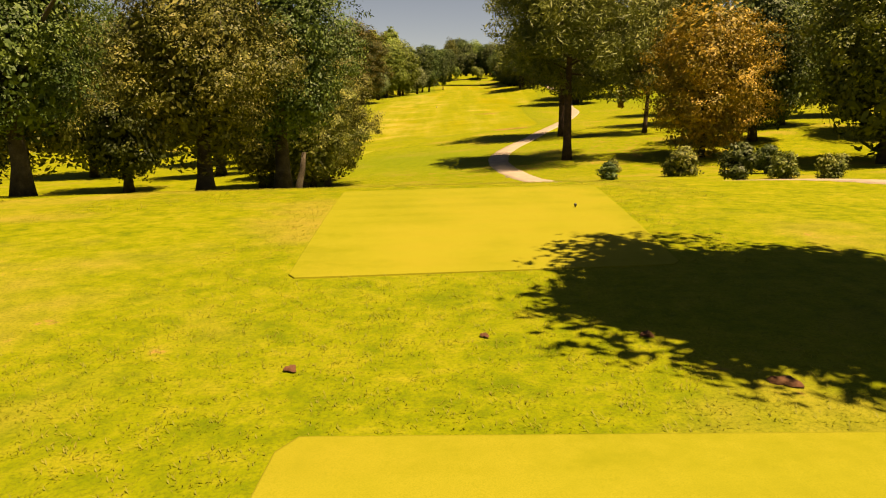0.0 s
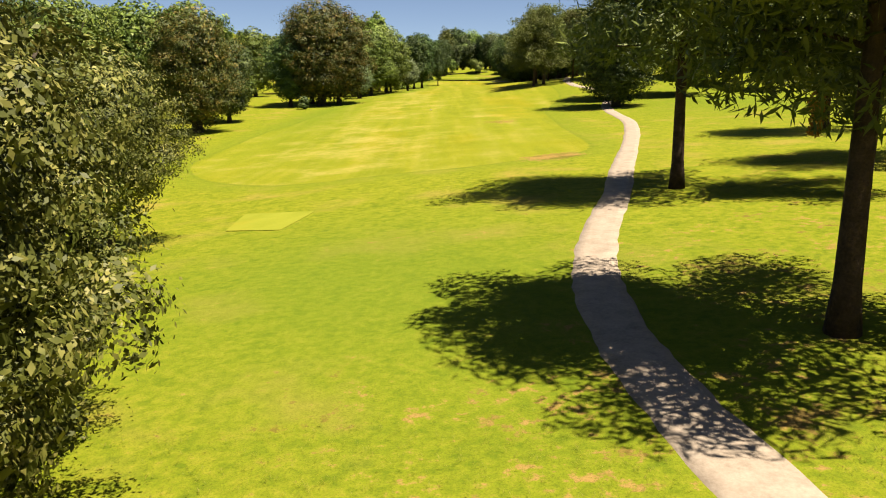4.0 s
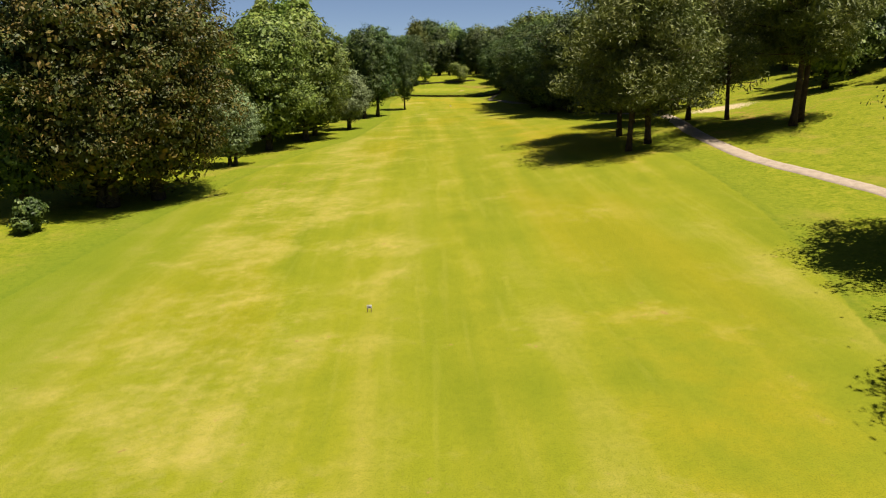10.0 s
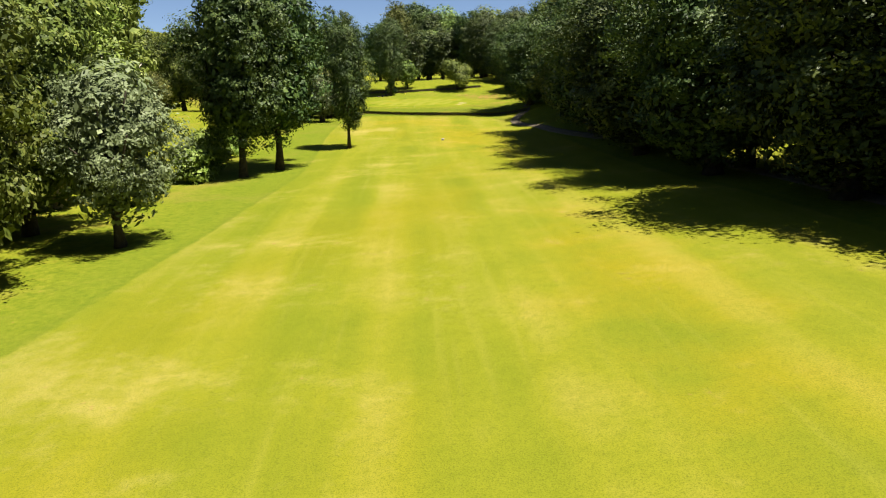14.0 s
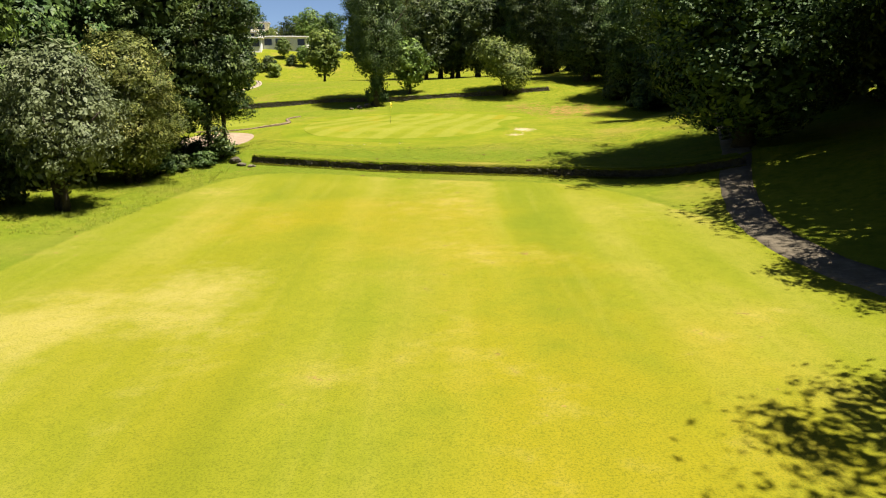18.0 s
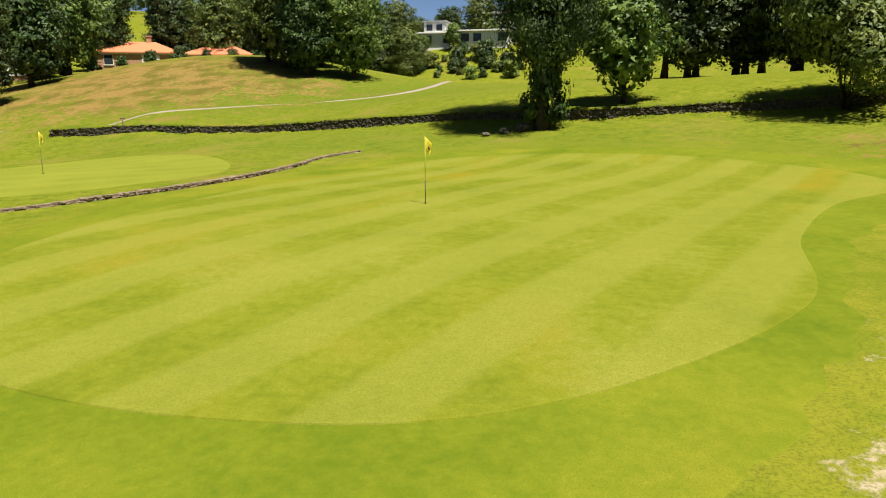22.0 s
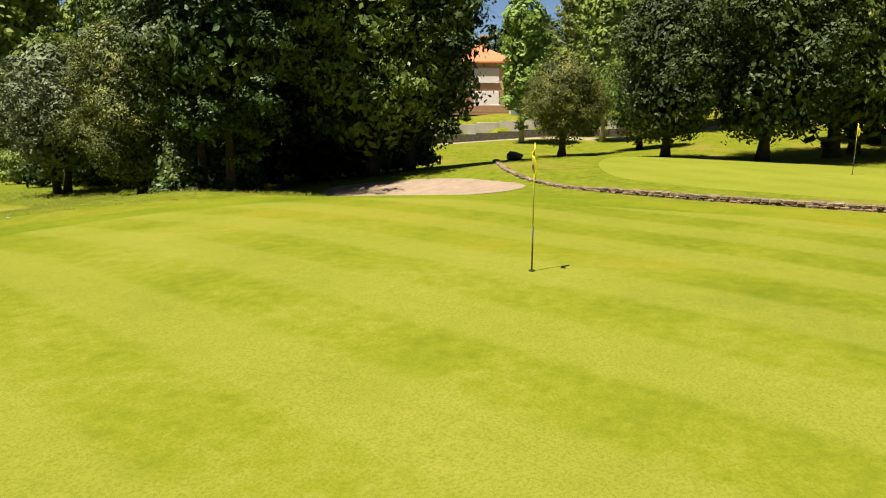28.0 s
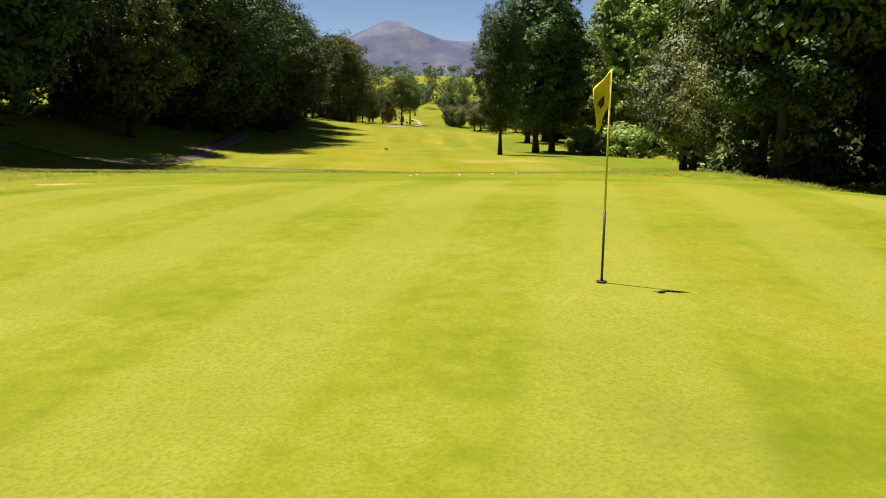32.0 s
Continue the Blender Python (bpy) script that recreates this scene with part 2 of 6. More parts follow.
def ground_material():
    """Rough, fairway and parched ground in one sheet, parted by how far a spot lies inside each mown area."""
    m, t, p = shader("rough_and_fairway_grass")
    at = place(t)
    grain, tuft = noise_at(t, at, 20, 6, 0.8), noise_at(t, at, 2.6, 6, 0.68)
    patch, broad = noise_at(t, at, 0.16, 4, 0.6), noise_at(t, place(t, (1, 0.35, 1)), 0.07, 3, 0.5)
    clump = noise_at(t, at, 0.9, 5, 0.7)
    lush, green, straw = (0.058, 0.085, 0.0082), (0.116, 0.136, 0.0122), (0.224, 0.184, 0.0408)
    rough = ramp(t, arith(t, "ADD", arith(t, "MULTIPLY", tuft, 0.55), arith(t, "MULTIPLY", clump, 0.45)),
                 [(0.38, (0.072, 0.100, 0.0060)), (0.5, (0.130, 0.147, 0.0092)), (0.63, (0.192, 0.178, 0.0180))])
    rough = mix(t, between(t, patch, 0.5, 0.74), rough, mix(t, tuft, (0.136, 0.116, 0.0150), (0.245, 0.197, 0.0408)))
    streak = noise_at(t, place(t, (1.0, 0.05, 1.0)), 0.34, 3, 0.5)
    mown = ramp(t, arith(t, "ADD", arith(t, "MULTIPLY", streak, 0.55), arith(t, "MULTIPLY", patch, 0.45)),
                [(0.36, (0.112, 0.130, 0.0080)), (0.5, (0.152, 0.157, 0.0110)), (0.66, (0.205, 0.186, 0.0300))])
    wave = node(t, "ShaderNodeTexWave", Scale=0.047, Distortion=1.6, Detail=2.0, Detail_Scale=0.25)
    t.links.new(place(t, (1, 1, 0), radians(0.6)), wave.inputs["Vector"])
    mown = mix(t, arith(t, "MULTIPLY", between(t, wave.outputs["Fac"], 0.35, 0.65), 0.3), mown, (0.120, 0.140, 0.0090))
    tracks = noise_at(t, place(t, (1.0, 0.03, 1.0)), 1.5, 2, 0.5)
    mown = mix(t, arith(t, "MULTIPLY", between(t, tracks, 0.54, 0.74), 0.2), mown, (0.215, 0.200, 0.0320))
    mown = mix(t, arith(t, "MULTIPLY", between(t, tuft, 0.47, 0.62), 0.24), mown, (0.092, 0.112, 0.0070))
    mown = mix(t, arith(t, "MULTIPLY", between(t, broad, 0.5, 0.7), 0.35), mown, (0.190, 0.150, 0.0060))
    ripe = arith(t, "ADD", attribute(t, "ochre"), arith(t, "MULTIPLY", arith(t, "SUBTRACT", patch, 0.5), 1.4))
    mown = mix(t, arith(t, "MULTIPLY", between(t, ripe, 0.25, 0.9), 0.6), mown, (0.200, 0.156, 0.0060))
    worn = arith(t, "ADD", attribute(t, "worn"), arith(t, "ADD", arith(t, "MULTIPLY", arith(t, "SUBTRACT", clump, 0.5), 1.4), arith(t, "MULTIPLY", arith(t, "SUBTRACT", patch, 0.5), 2.2)))
    mown = mix(t, arith(t, "MULTIPLY", between(t, worn, 0.1, 1.05), 0.62), mown, mix(t, tuft, (0.240, 0.200, 0.0420), (0.330, 0.270, 0.0960)))
    edge = arith(t, "ADD", attribute(t, "fairway"), arith(t, "MULTIPLY", arith(t, "SUBTRACT", clump, 0.5), 0.5))
    color = mix(t, between(t, edge, -0.2, 0.2), rough, mown)
    # a belt of longer, greener grass along the fairway
    belt = arith(t, "MULTIPLY", between(t, edge, -5.6, -2.0), between(t, edge, 0.15, -0.2))
    color = mix(t, arith(t, "MULTIPLY", belt, 0.55), color, mix(t, tuft, (0.072, 0.104, 0.0080), (0.140, 0.158, 0.0120)))
    # shading at the belt's cut edge, painted as a thin dark line
    color = mix(t, arith(t, "MULTIPLY", arith(t, "MULTIPLY", between(t, edge, -1.0, -0.3), between(t, edge, 0.15, -0.2)), 0.22), color, lush)
    # the shorter apron round the green
    apron = arith(t, "ADD", attribute(t, "apron"), arith(t, "MULTIPLY", arith(t, "SUBTRACT", clump, 0.5), 0.4))
    close = mix(t, between(t, arith(t, "ADD", arith(t, "MULTIPLY", patch, 0.5), arith(t, "MULTIPLY", clump, 0.5)), 0.38, 0.62), (0.112, 0.136, 0.0075), (0.172, 0.168, 0.0140))
    close = mix(t, arith(t, "MULTIPLY", between(t, tuft, 0.45, 0.62), 0.3), close, (0.080, 0.104, 0.0060))
    color = mix(t, between(t, apron, -0.15, 0.15), color, close)
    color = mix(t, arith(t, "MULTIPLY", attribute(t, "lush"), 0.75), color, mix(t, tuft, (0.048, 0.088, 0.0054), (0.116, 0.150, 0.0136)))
    burnt = arith(t, "ADD", arith(t, "ADD", attribute(t, "parched"), arith(t, "MULTIPLY", arith(t, "SUBTRACT", patch, 0.62), 1.4)), arith(t, "ADD", arith(t, "MULTIPLY", arith(t, "SUBTRACT", clump, 0.5), 2.2), arith(t, "MULTIPLY", arith(t, "SUBTRACT", tuft, 0.5), 2.4)))
    color = mix(t, arith(t, "MULTIPLY", between(t, burnt, 0.42, 0.72), 0.85), color,
                mix(t, between(t, arith(t, "ADD", arith(t, "MULTIPLY", noise_at(t, at, 0.3, 4, 0.6), 0.7), arith(t, "MULTIPLY", tuft, 0.3)), 0.42, 0.56), (0.098, 0.070, 0.0150), mix(t, tuft, (0.172, 0.088, 0.0290), (0.250, 0.158, 0.0540))))
    bare = arith(t, "ADD", attribute(t, "bare"), arith(t, "MULTIPLY", arith(t, "SUBTRACT", tuft, 0.5), 1.7))
    color = mix(t, between(t, bare, 0.45, 0.7), color, mix(t, grain, (0.286, 0.218, 0.1224), (0.374, 0.313, 0.2040)))
    color = mix(t, arith(t, "MULTIPLY", between(t, grain, 0.46, 0.62), 0.55), color, (0.048, 0.062, 0.0060))
    t.links.new(color, p.inputs["Base Color"])
    p.inputs["Roughness"].default_value = 0.92
    p.inputs["Specular IOR Level"].default_value = 0.04
    bump(t, arith(t, "ADD", arith(t, "MULTIPLY", grain, 0.4), arith(t, "MULTIPLY", tuft, 1.0)), 0.35, 0.16, p)
    return m


def leaf_material(name, dark, pale, tip, through=0.15):
    m, t, p = shader(name)
    geo = t.nodes.new("ShaderNodeNewGeometry")
    info = t.nodes.new("ShaderNodeObjectInfo")
    one = geo.outputs["Random Per Island"]
    patch = between(t, noise_at(t, place(t), 0.55, 4, 0.65), 0.28, 0.72)
    color = ramp(t, arith(t, "ADD", arith(t, "MULTIPLY", one, 0.42), arith(t, "MULTIPLY", patch, 0.58)), [(0.0, dark), (0.5, pale), (1.0, tip)])
    shift = t.nodes.new("ShaderNodeHueSaturation")
    t.links.new(color, shift.inputs["Color"])
    t.links.new(arith(t, "ADD", arith(t, "MULTIPLY", info.outputs["Random"], 0.04), 0.48), shift.inputs["Hue"])
    t.links.new(arith(t, "ADD", arith(t, "MULTIPLY", info.outputs["Random"], 0.5), 0.75), shift.inputs["Value"])
    t.links.new(shift.outputs["Color"], p.inputs["Base Color"])
    p.inputs["Roughness"].default_value = 0.55
    p.inputs["Specular IOR Level"].default_value = 0.2
    glow = t.nodes.new("ShaderNodeBsdfTranslucent")
    t.links.new(shift.outputs["Color"], glow.inputs["Color"])
    both = t.nodes.new("ShaderNodeMixShader")
    both.inputs[0].default_value = through
    t.links.new(p.outputs[0], both.inputs[1])
    t.links.new(glow.outputs[0], both.inputs[2])
    t.links.new(both.outputs[0], t.nodes["Material Output"].inputs["Surface"])
    return m


def rocky(name, dark, mid, pale, scale=6.0, relief=0.5, rough=0.9, per_piece=False):
    m, t, p = shader(name)
    at = place(t)
    fine, wide = noise_at(t, at, scale * 6, 5, 0.7), noise_at(t, at, scale, 5, 0.6)
    color = ramp(t, arith(t, "ADD", arith(t, "MULTIPLY", fine, 0.45), arith(t, "MULTIPLY", wide, 0.55)), [(0.3, dark), (0.5, mid), (0.7, pale)])
    if per_piece:
        info = t.nodes.new("ShaderNodeObjectInfo")
        color = mix(t, arith(t, "MULTIPLY", info.outputs["Random"], 0.55), color, dark)
    t.links.new(color, p.inputs["Base Color"])
    p.inputs["Roughness"].default_value = rough
    p.inputs["Specular IOR Level"].default_value = 0.2
    bump(t, arith(t, "ADD", fine, wide), relief, 0.06, p)
    return m


def plain(name, color, rough=0.6, metal=0.0, vary=0.12, scale=3.0):
    m, t, p = shader(name)
    n = noise_at(t, place(t), scale, 5, 0.65)
    dark = tuple(c * (1 - 2 * vary) for c in color)
    t.links.new(ramp(t, n, [(0.3, dark), (0.7, color)]), p.inputs["Base Color"])
    p.inputs["Roughness"].default_value, p.inputs["Metallic"].default_value = rough, metal
    bump(t, noise_at(t, place(t), scale * 12, 3, 0.6), 0.1, 0.01, p)
    return m


GROUND = ground_material()
GREEN = turf("putting_green_turf", (0.188, 0.188, 0.0300), (0.142, 0.153, 0.0110), (0.088, 0.108, 0.0060), (0.188, 0.145, 0.0090), 0.5, 0.52, radians(12), 30, 0.25, 0.113)
BANK = turf("bank_turf", (0.17, 0.165, 0.018), (0.11, 0.13, 0.0085), (0.06, 0.09, 0.005), (0.2, 0.16, 0.03), 0.55, 0.0, 0, 24, 0.5)
GREEN_FAR = turf("second_green_turf", (0.178, 0.188, 0.0231), (0.149, 0.162, 0.0172), (0.122, 0.139, 0.0132), (0.178, 0.162, 0.0165), 0.58, 0.35, radians(30), 70, 0.1, 0.113)
FRINGE = turf("green_collar_turf", (0.165, 0.168, 0.0120), (0.120, 0.140, 0.0080), (0.072, 0.104, 0.0050), (0.185, 0.168, 0.0150), 0.52, 0.0, 0, 45, 0.3)
TEE = turf("tee_turf", (0.172, 0.167, 0.0200), (0.144, 0.147, 0.0150), (0.110, 0.120, 0.0110), (0.178, 0.160, 0.0210), 0.52, 0.35, radians(90), 65, 0.12, 0.2)
SAND = rocky("bunker_sand", (0.17, 0.12, 0.08), (0.23, 0.17, 0.118), (0.28, 0.215, 0.155), 2.0, 0.5)
# browner path material, darkened to carry the shade beside the wood
SHADED_DIRT_MAT = rocky("brown_dirt_with_wood_shade", (0.06, 0.05, 0.032), (0.1, 0.082, 0.055), (0.17, 0.14, 0.1), 1.4, 0.4)
PATH_MAT = rocky("pale_gravel_path", (0.14, 0.112, 0.082), (0.222, 0.180, 0.138), (0.28, 0.236, 0.184), 1.4, 0.3)
EARTH = rocky("bare_red_earth", (0.045, 0.019, 0.009), (0.08, 0.034, 0.016), (0.12, 0.06, 0.03), 3.0, 0.5)
BARK = rocky("oak_bark", (0.02, 0.016, 0.011), (0.05, 0.04, 0.028), (0.1, 0.082, 0.06), 2.5, 0.8)
PINE_BARK = rocky("pine_bark", (0.02, 0.014, 0.01), (0.05, 0.032, 0.022), (0.1, 0.062, 0.042), 2.0, 0.8)
PALE_BARK = rocky("pale_dead_bark", (0.22, 0.19, 0.15), (0.36, 0.32, 0.27), (0.5, 0.46, 0.4), 3.0, 0.5)
STONE = rocky("dry_stone_dark", (0.03, 0.026, 0.016), (0.1, 0.086, 0.058), (0.24, 0.21, 0.15), 5.0, 0.6, 0.9, True)
STONE_WHITE = rocky("whitish_stone", (0.2, 0.18, 0.14), (0.36, 0.33, 0.28), (0.5, 0.46, 0.4), 8.0, 0.4)
STONE_PALE = rocky("pale_field_stone", (0.07, 0.05, 0.03), (0.2, 0.145, 0.09), (0.4, 0.31, 0.22), 5.0, 0.6, 0.9, True)
OAK_LEAF = leaf_material("oak_leaves", (0.020, 0.037, 0.007), (0.082, 0.120, 0.018), (0.205, 0.235, 0.048), 0.13)
DEEP_LEAF = leaf_material("dark_oak_leaves", (0.011, 0.021, 0.006), (0.034, 0.058, 0.012), (0.125, 0.160, 0.038), 0.08)
GOLD_LEAF = leaf_material("flowering_chestnut_leaves", (0.018, 0.030, 0.005), (0.076, 0.094, 0.015), (0.32, 0.31, 0.085), 0.12)
RUST_LEAF = leaf_material("rusty_chestnut_leaves", (0.014, 0.024, 0.005), (0.056, 0.073, 0.012), (0.210, 0.135, 0.030), 0.12)
BRIGHT_LEAF = leaf_material("poplar_leaves", (0.064, 0.105, 0.016), (0.155, 0.210, 0.034), (0.27, 0.31, 0.08), 0.2)
SILVER_LEAF = leaf_material("silver_willow_leaves", (0.062, 0.088, 0.034), (0.125, 0.158, 0.070), (0.205, 0.240, 0.120))
ORANGE_LEAF = leaf_material("orange_yellow_leaves", (0.050, 0.056, 0.008), (0.19, 0.135, 0.020), (0.46, 0.27, 0.045))
NEEDLE = leaf_material("pine_needles", (0.030, 0.044, 0.009), (0.082, 0.100, 0.020), (0.185, 0.195, 0.045), 0.15)
RUST_NEEDLE = leaf_material("dead_rust_needles", (0.16, 0.06, 0.02), (0.28, 0.11, 0.035), (0.38, 0.18, 0.06))
FAR_LEAF = leaf_material("far_wood_leaves", (0.026, 0.048, 0.016), (0.062, 0.098, 0.032), (0.13, 0.165, 0.06), 0.2)


# ---- builders ----
def mesh_of(name, verts, faces, material, smooth=False):
    data = bpy.data.meshes.new(name)
    data.from_pydata([tuple(map(float, v)) for v in verts], [], faces)
    data.materials.append(material)
    if smooth:
        data.shade_smooth()
    return data


def quads_of(name, corners, material, smooth=False):
    """A mesh of loose four-cornered pieces; corners: (n, 4, 3)."""
    n = len(corners)
    data = bpy.data.meshes.new(name)
    data.vertices.add(4 * n)
    data.vertices.foreach_set("co", np.ascontiguousarray(corners, dtype=np.float32).ravel())
    data.loops.add(4 * n)
    data.loops.foreach_set("vertex_index", np.arange(4 * n, dtype=np.int32))
    data.polygons.add(n)
    data.polygons.foreach_set("loop_start", np.arange(0, 4 * n, 4, dtype=np.int32))
    data.update(calc_edges=True)
    data.materials.append(material)
    return data


def part(name, data, parent, label="", kind=""):
    ob = new(name, data)
    ob.parent = parent
    if label or kind:
        tagged(ob, label, kind=kind)
    return ob


def tube(points, radii, sides=7):
    """Verts and faces of a tapered tube along points."""
    verts, faces = [], []
    points = [Vector(p) for p in points]
    for i, (p, r) in enumerate(zip(points, radii)):
        way = (points[min(i + 1, len(points) - 1)] - points[max(i - 1, 0)]).normalized()
        a = way.orthogonal().normalized() if abs(way.z) < 0.99 else Vector((1, 0, 0))
        if abs(way.z) >= 0.4:
            a = (Vector((1, 0, 0)) - way * way.x).normalized()
        b = way.cross(a)
        for k in range(sides):
            u = 2 * math.pi * k / sides
            verts.append(p + (a * math.cos(u) + b * math.sin(u)) * r)
        if i:
            for k in range(sides):
                n = (k + 1) % sides
                base = (i - 1) * sides
                faces.append((base + k, base + n, base + sides + n, base + sides + k))
    faces.append(tuple(range(sides))[::-1])
    faces.append(tuple(range(len(verts) - sides, len(verts))))
    return verts, faces


def joined(pieces):
    verts, faces = [], []
    for v, f in pieces:
        base = len(verts)
        verts += [tuple(p) for p in v]
        faces += [tuple(i + base for i in one) for one in f]
    return verts, faces


def box(x0, y0, z0, x1, y1, z1, bevel=0.0):
    """Verts and faces of a block with its edges eased by bevel."""
    if not bevel:
        v = [(x, y, z) for z in (z0, z1) for y in (y0, y1) for x in (x0, x1)]
        return v, [(0, 2, 3, 1), (4, 5, 7, 6), (0, 1, 5, 4), (1, 3, 7, 5), (3, 2, 6, 7), (2, 0, 4, 6)]
    bm = bmesh.new()
    bmesh.ops.create_cube(bm, size=1)
    for q in bm.verts:
        q.co = ((q.co.x + 0.5) * (x1 - x0) + x0, (q.co.y + 0.5) * (y1 - y0) + y0, (q.co.z + 0.5) * (z1 - z0) + z0)
    bmesh.ops.bevel(bm, geom=bm.edges[:], offset=bevel, segments=1, affect="EDGES")
    bm.verts.index_update()
    out = [tuple(q.co) for q in bm.verts], [tuple(q.index for q in f.verts) for f in bm.faces]
    bm.free()
    return out


def leaf_quads(rng, centers, outward, size, ratio=0.5, spread=0.3):
    """Folded leaf sprays at centers, facing roughly outward."""
    n = len(centers)
    normal = outward + rng.normal(0, spread, (n, 3))
    normal[:, 2] += 0.25
    normal /= np.linalg.norm(normal, axis=1)[:, None] + 1e-9
    a = np.cross(normal, rng.normal(0, 1, (n, 3)))
    a /= np.linalg.norm(a, axis=1)[:, None] + 1e-9
    b = np.cross(normal, a)
    s = size * rng.uniform(0.55, 1.35, (n, 1))
    bend = normal * s * rng.uniform(-0.25, 0.1, (n, 1))
    return np.stack([centers - a * s, centers - b * s * ratio + bend * 0.5, centers + a * s * 0.95 + bend, centers + b * s * ratio * 0.9], 1)


def lobe_points(rng, lobes, count, inner=0.72):
    """Points over the outer shells of lobes (cx, cy, cz, r, squash), with their outward ways."""
    lobes = np.array(lobes)
    weight = lobes[:, 3] ** 2
    pick = rng.choice(len(lobes), count, p=weight / weight.sum())
    way = rng.normal(0, 1, (count, 3))
    way /= np.linalg.norm(way, axis=1)[:, None]
    far = lobes[pick, 3] * (rng.uniform(inner ** 3, 1.12, count) ** (1 / 3))
    off = way * far[:, None]
    off[:, 2] *= lobes[pick, 4]
    return lobes[pick, :3] + off, way


def clump_points(rng, lobes, count, per=20, loose=0.3):
    """Points gathered into small leafy clumps over the shells of lobes."""
    at, way = lobe_points(rng, lobes, max(count // per, 4), 0.78)
    radius = np.array(lobes)[:, 3].mean() * loose
    pick = rng.integers(0, len(at), count)
    off = rng.normal(0, 1, (count, 3)) * radius * rng.uniform(0.5, 1.25, len(at))[pick][:, None]
    off[:, 2] *= 0.6
    out = way[pick] * 0.8 + off / (np.linalg.norm(off, axis=1)[:, None] + 1e-6) * 0.5
    return at[pick] + off, out


# ---- ground ----
def outline(points, n=160):
    """A smooth closed line through points of the plan."""
    k = len(points)
    out = []
    for i in range(k):
        p0, p1, p2, p3 = (np.array(points[(i + j - 1) % k], float) for j in range(4))
        for s in np.linspace(0, 1, max(n // k, 2), endpoint=False):
            out.append(0.5 * (2 * p1 + (p2 - p0) * s + (2 * p0 - 5 * p1 + 4 * p2 - p3) * s * s + (3 * p1 - p0 - 3 * p2 + p3) * s ** 3))
    return np.array(out)


def inside_by(x, y, line):
    """How many metres (x, y) lies inside the closed line; negative outside."""
    shape = np.shape(x)
    px, py = np.ravel(x), np.ravel(y)
    best, odd = np.full(px.shape, 1e9), np.zeros(px.shape, bool)
    for (ax, ay), (bx, by) in zip(line, np.roll(line, -1, 0)):
        ex, ey = bx - ax, by - ay
        s = np.clip(((px - ax) * ex + (py - ay) * ey) / (ex * ex + ey * ey + 1e-12), 0, 1)
        best = np.minimum(best, np.hypot(px - ax - s * ex, py - ay - s * ey))
        if ay != by:
            odd ^= ((ay > py) != (by > py)) & (px < ex * (py - ay) / (by - ay) + ax)
    return np.where(odd, best, -best).reshape(shape)


FAIRWAY = outline([(-19, 117), (-4, 115.5), (5, 117), (14.5, 124), (16, 150), (17.5, 175), (19, 190), (27, 225), (27, 260), (27, 300), (25, 345),
                   (24, 380), (19, 403), (9, 408.5), (-3, 411.5), (-7, 402), (-8, 380), (-7, 345), (-9.5, 311), (-12, 292), (-19, 272), (-27, 234),
                   (-31, 190), (-33, 160), (-32, 135)], 200)
GREEN_LINE = outline([(-2.2, 425.4), (-4.2, 431), (-5.2, 442), (-4.2, 450), (0, 454), (8, 454.4), (15.5, 451), (18, 447), (15.6, 442), (14.4, 436),
                      (14.3, 430), (11, 425), (6.8, 423.2), (2, 423.2)])
COLLAR_LINE = outline([(-4.4, 424), (-6.2, 431), (-7.2, 442), (-6.2, 451.5), (-1, 456), (8, 456.6), (17.5, 453), (20, 447), (17.2, 441), (15.4, 435),
                       (15.0, 430), (14.2, 426), (12.2, 422.6), (7.6, 421.0), (1.2, 421.2)])
APRON_LINE = outline([(1, 418.9), (3.6, 418.4), (6.8, 418), (9.6, 418), (11.5, 418.4), (13, 419.3), (15.3, 420.7), (18.1, 424.5), (20.4, 430), (20, 437),
                      (21, 446), (19, 456), (8, 459), (-2, 458.5), (-7.4, 452), (-7.6, 442), (-7.5, 436), (-8, 427), (-5, 423), (-2, 420.3)])
SECOND_GREEN = outline([(-24, 430.5), (-34, 434), (-39, 441), (-38, 449), (-30, 454), (-19, 452.5), (-12, 446), (-11, 440), (-14, 433.5)])
TEE_BOX = [(-3.1, 13.1), (4.5, 13.5), (5.4, 26.9), (-4.0, 26.9)]
TEE_NEAR = [(-2.0, -9), (7.0, -9), (6.8, 6.5), (-1.7, 6.7)]
TEE_SMALL = [(-15.2, 93.2), (-11.2, 91.6), (-10.1, 97.8), (-15.6, 99.6)]
TRACK = [(34, 3), (22, 21), (15.5, 30), (11.5, 33.5), (9.2, 36.8), (7.6, 40), (6.7, 43.8), (6.3, 48), (5.9, 53), (5.5, 58), (4.9, 64), (4.7, 69), (5.3, 75.5),
         (7.2, 83.5), (10.5, 94), (13.4, 104.8), (17.2, 118), (21.4, 133), (24.4, 145), (27.0, 158), (29.3, 180), (32.0, 195), (36.4, 212),
         (37.8, 222), (36.0, 230), (33.5, 240), (33.8, 255), (36.5, 270), (38, 282), (35.0, 291), (31.5, 300), (31.5, 316), (31.5, 335), (27.5, 355), (25.4, 370), (24.6, 380),
         (22.9, 387), (22.9, 393.5), (24.8, 401), (27.8, 409.3), (31.8, 421.7), (37, 436), (45, 455), (58, 490)]
COLLAR_LINE = COLLAR_LINE + 0.13 * np.stack([np.sin(np.arange(len(COLLAR_LINE)) * 1.7) + np.sin(np.arange(len(COLLAR_LINE)) * 0.63),
                                               np.cos(np.arange(len(COLLAR_LINE)) * 2.3) + np.sin(np.arange(len(COLLAR_LINE)) * 0.41)], 1)
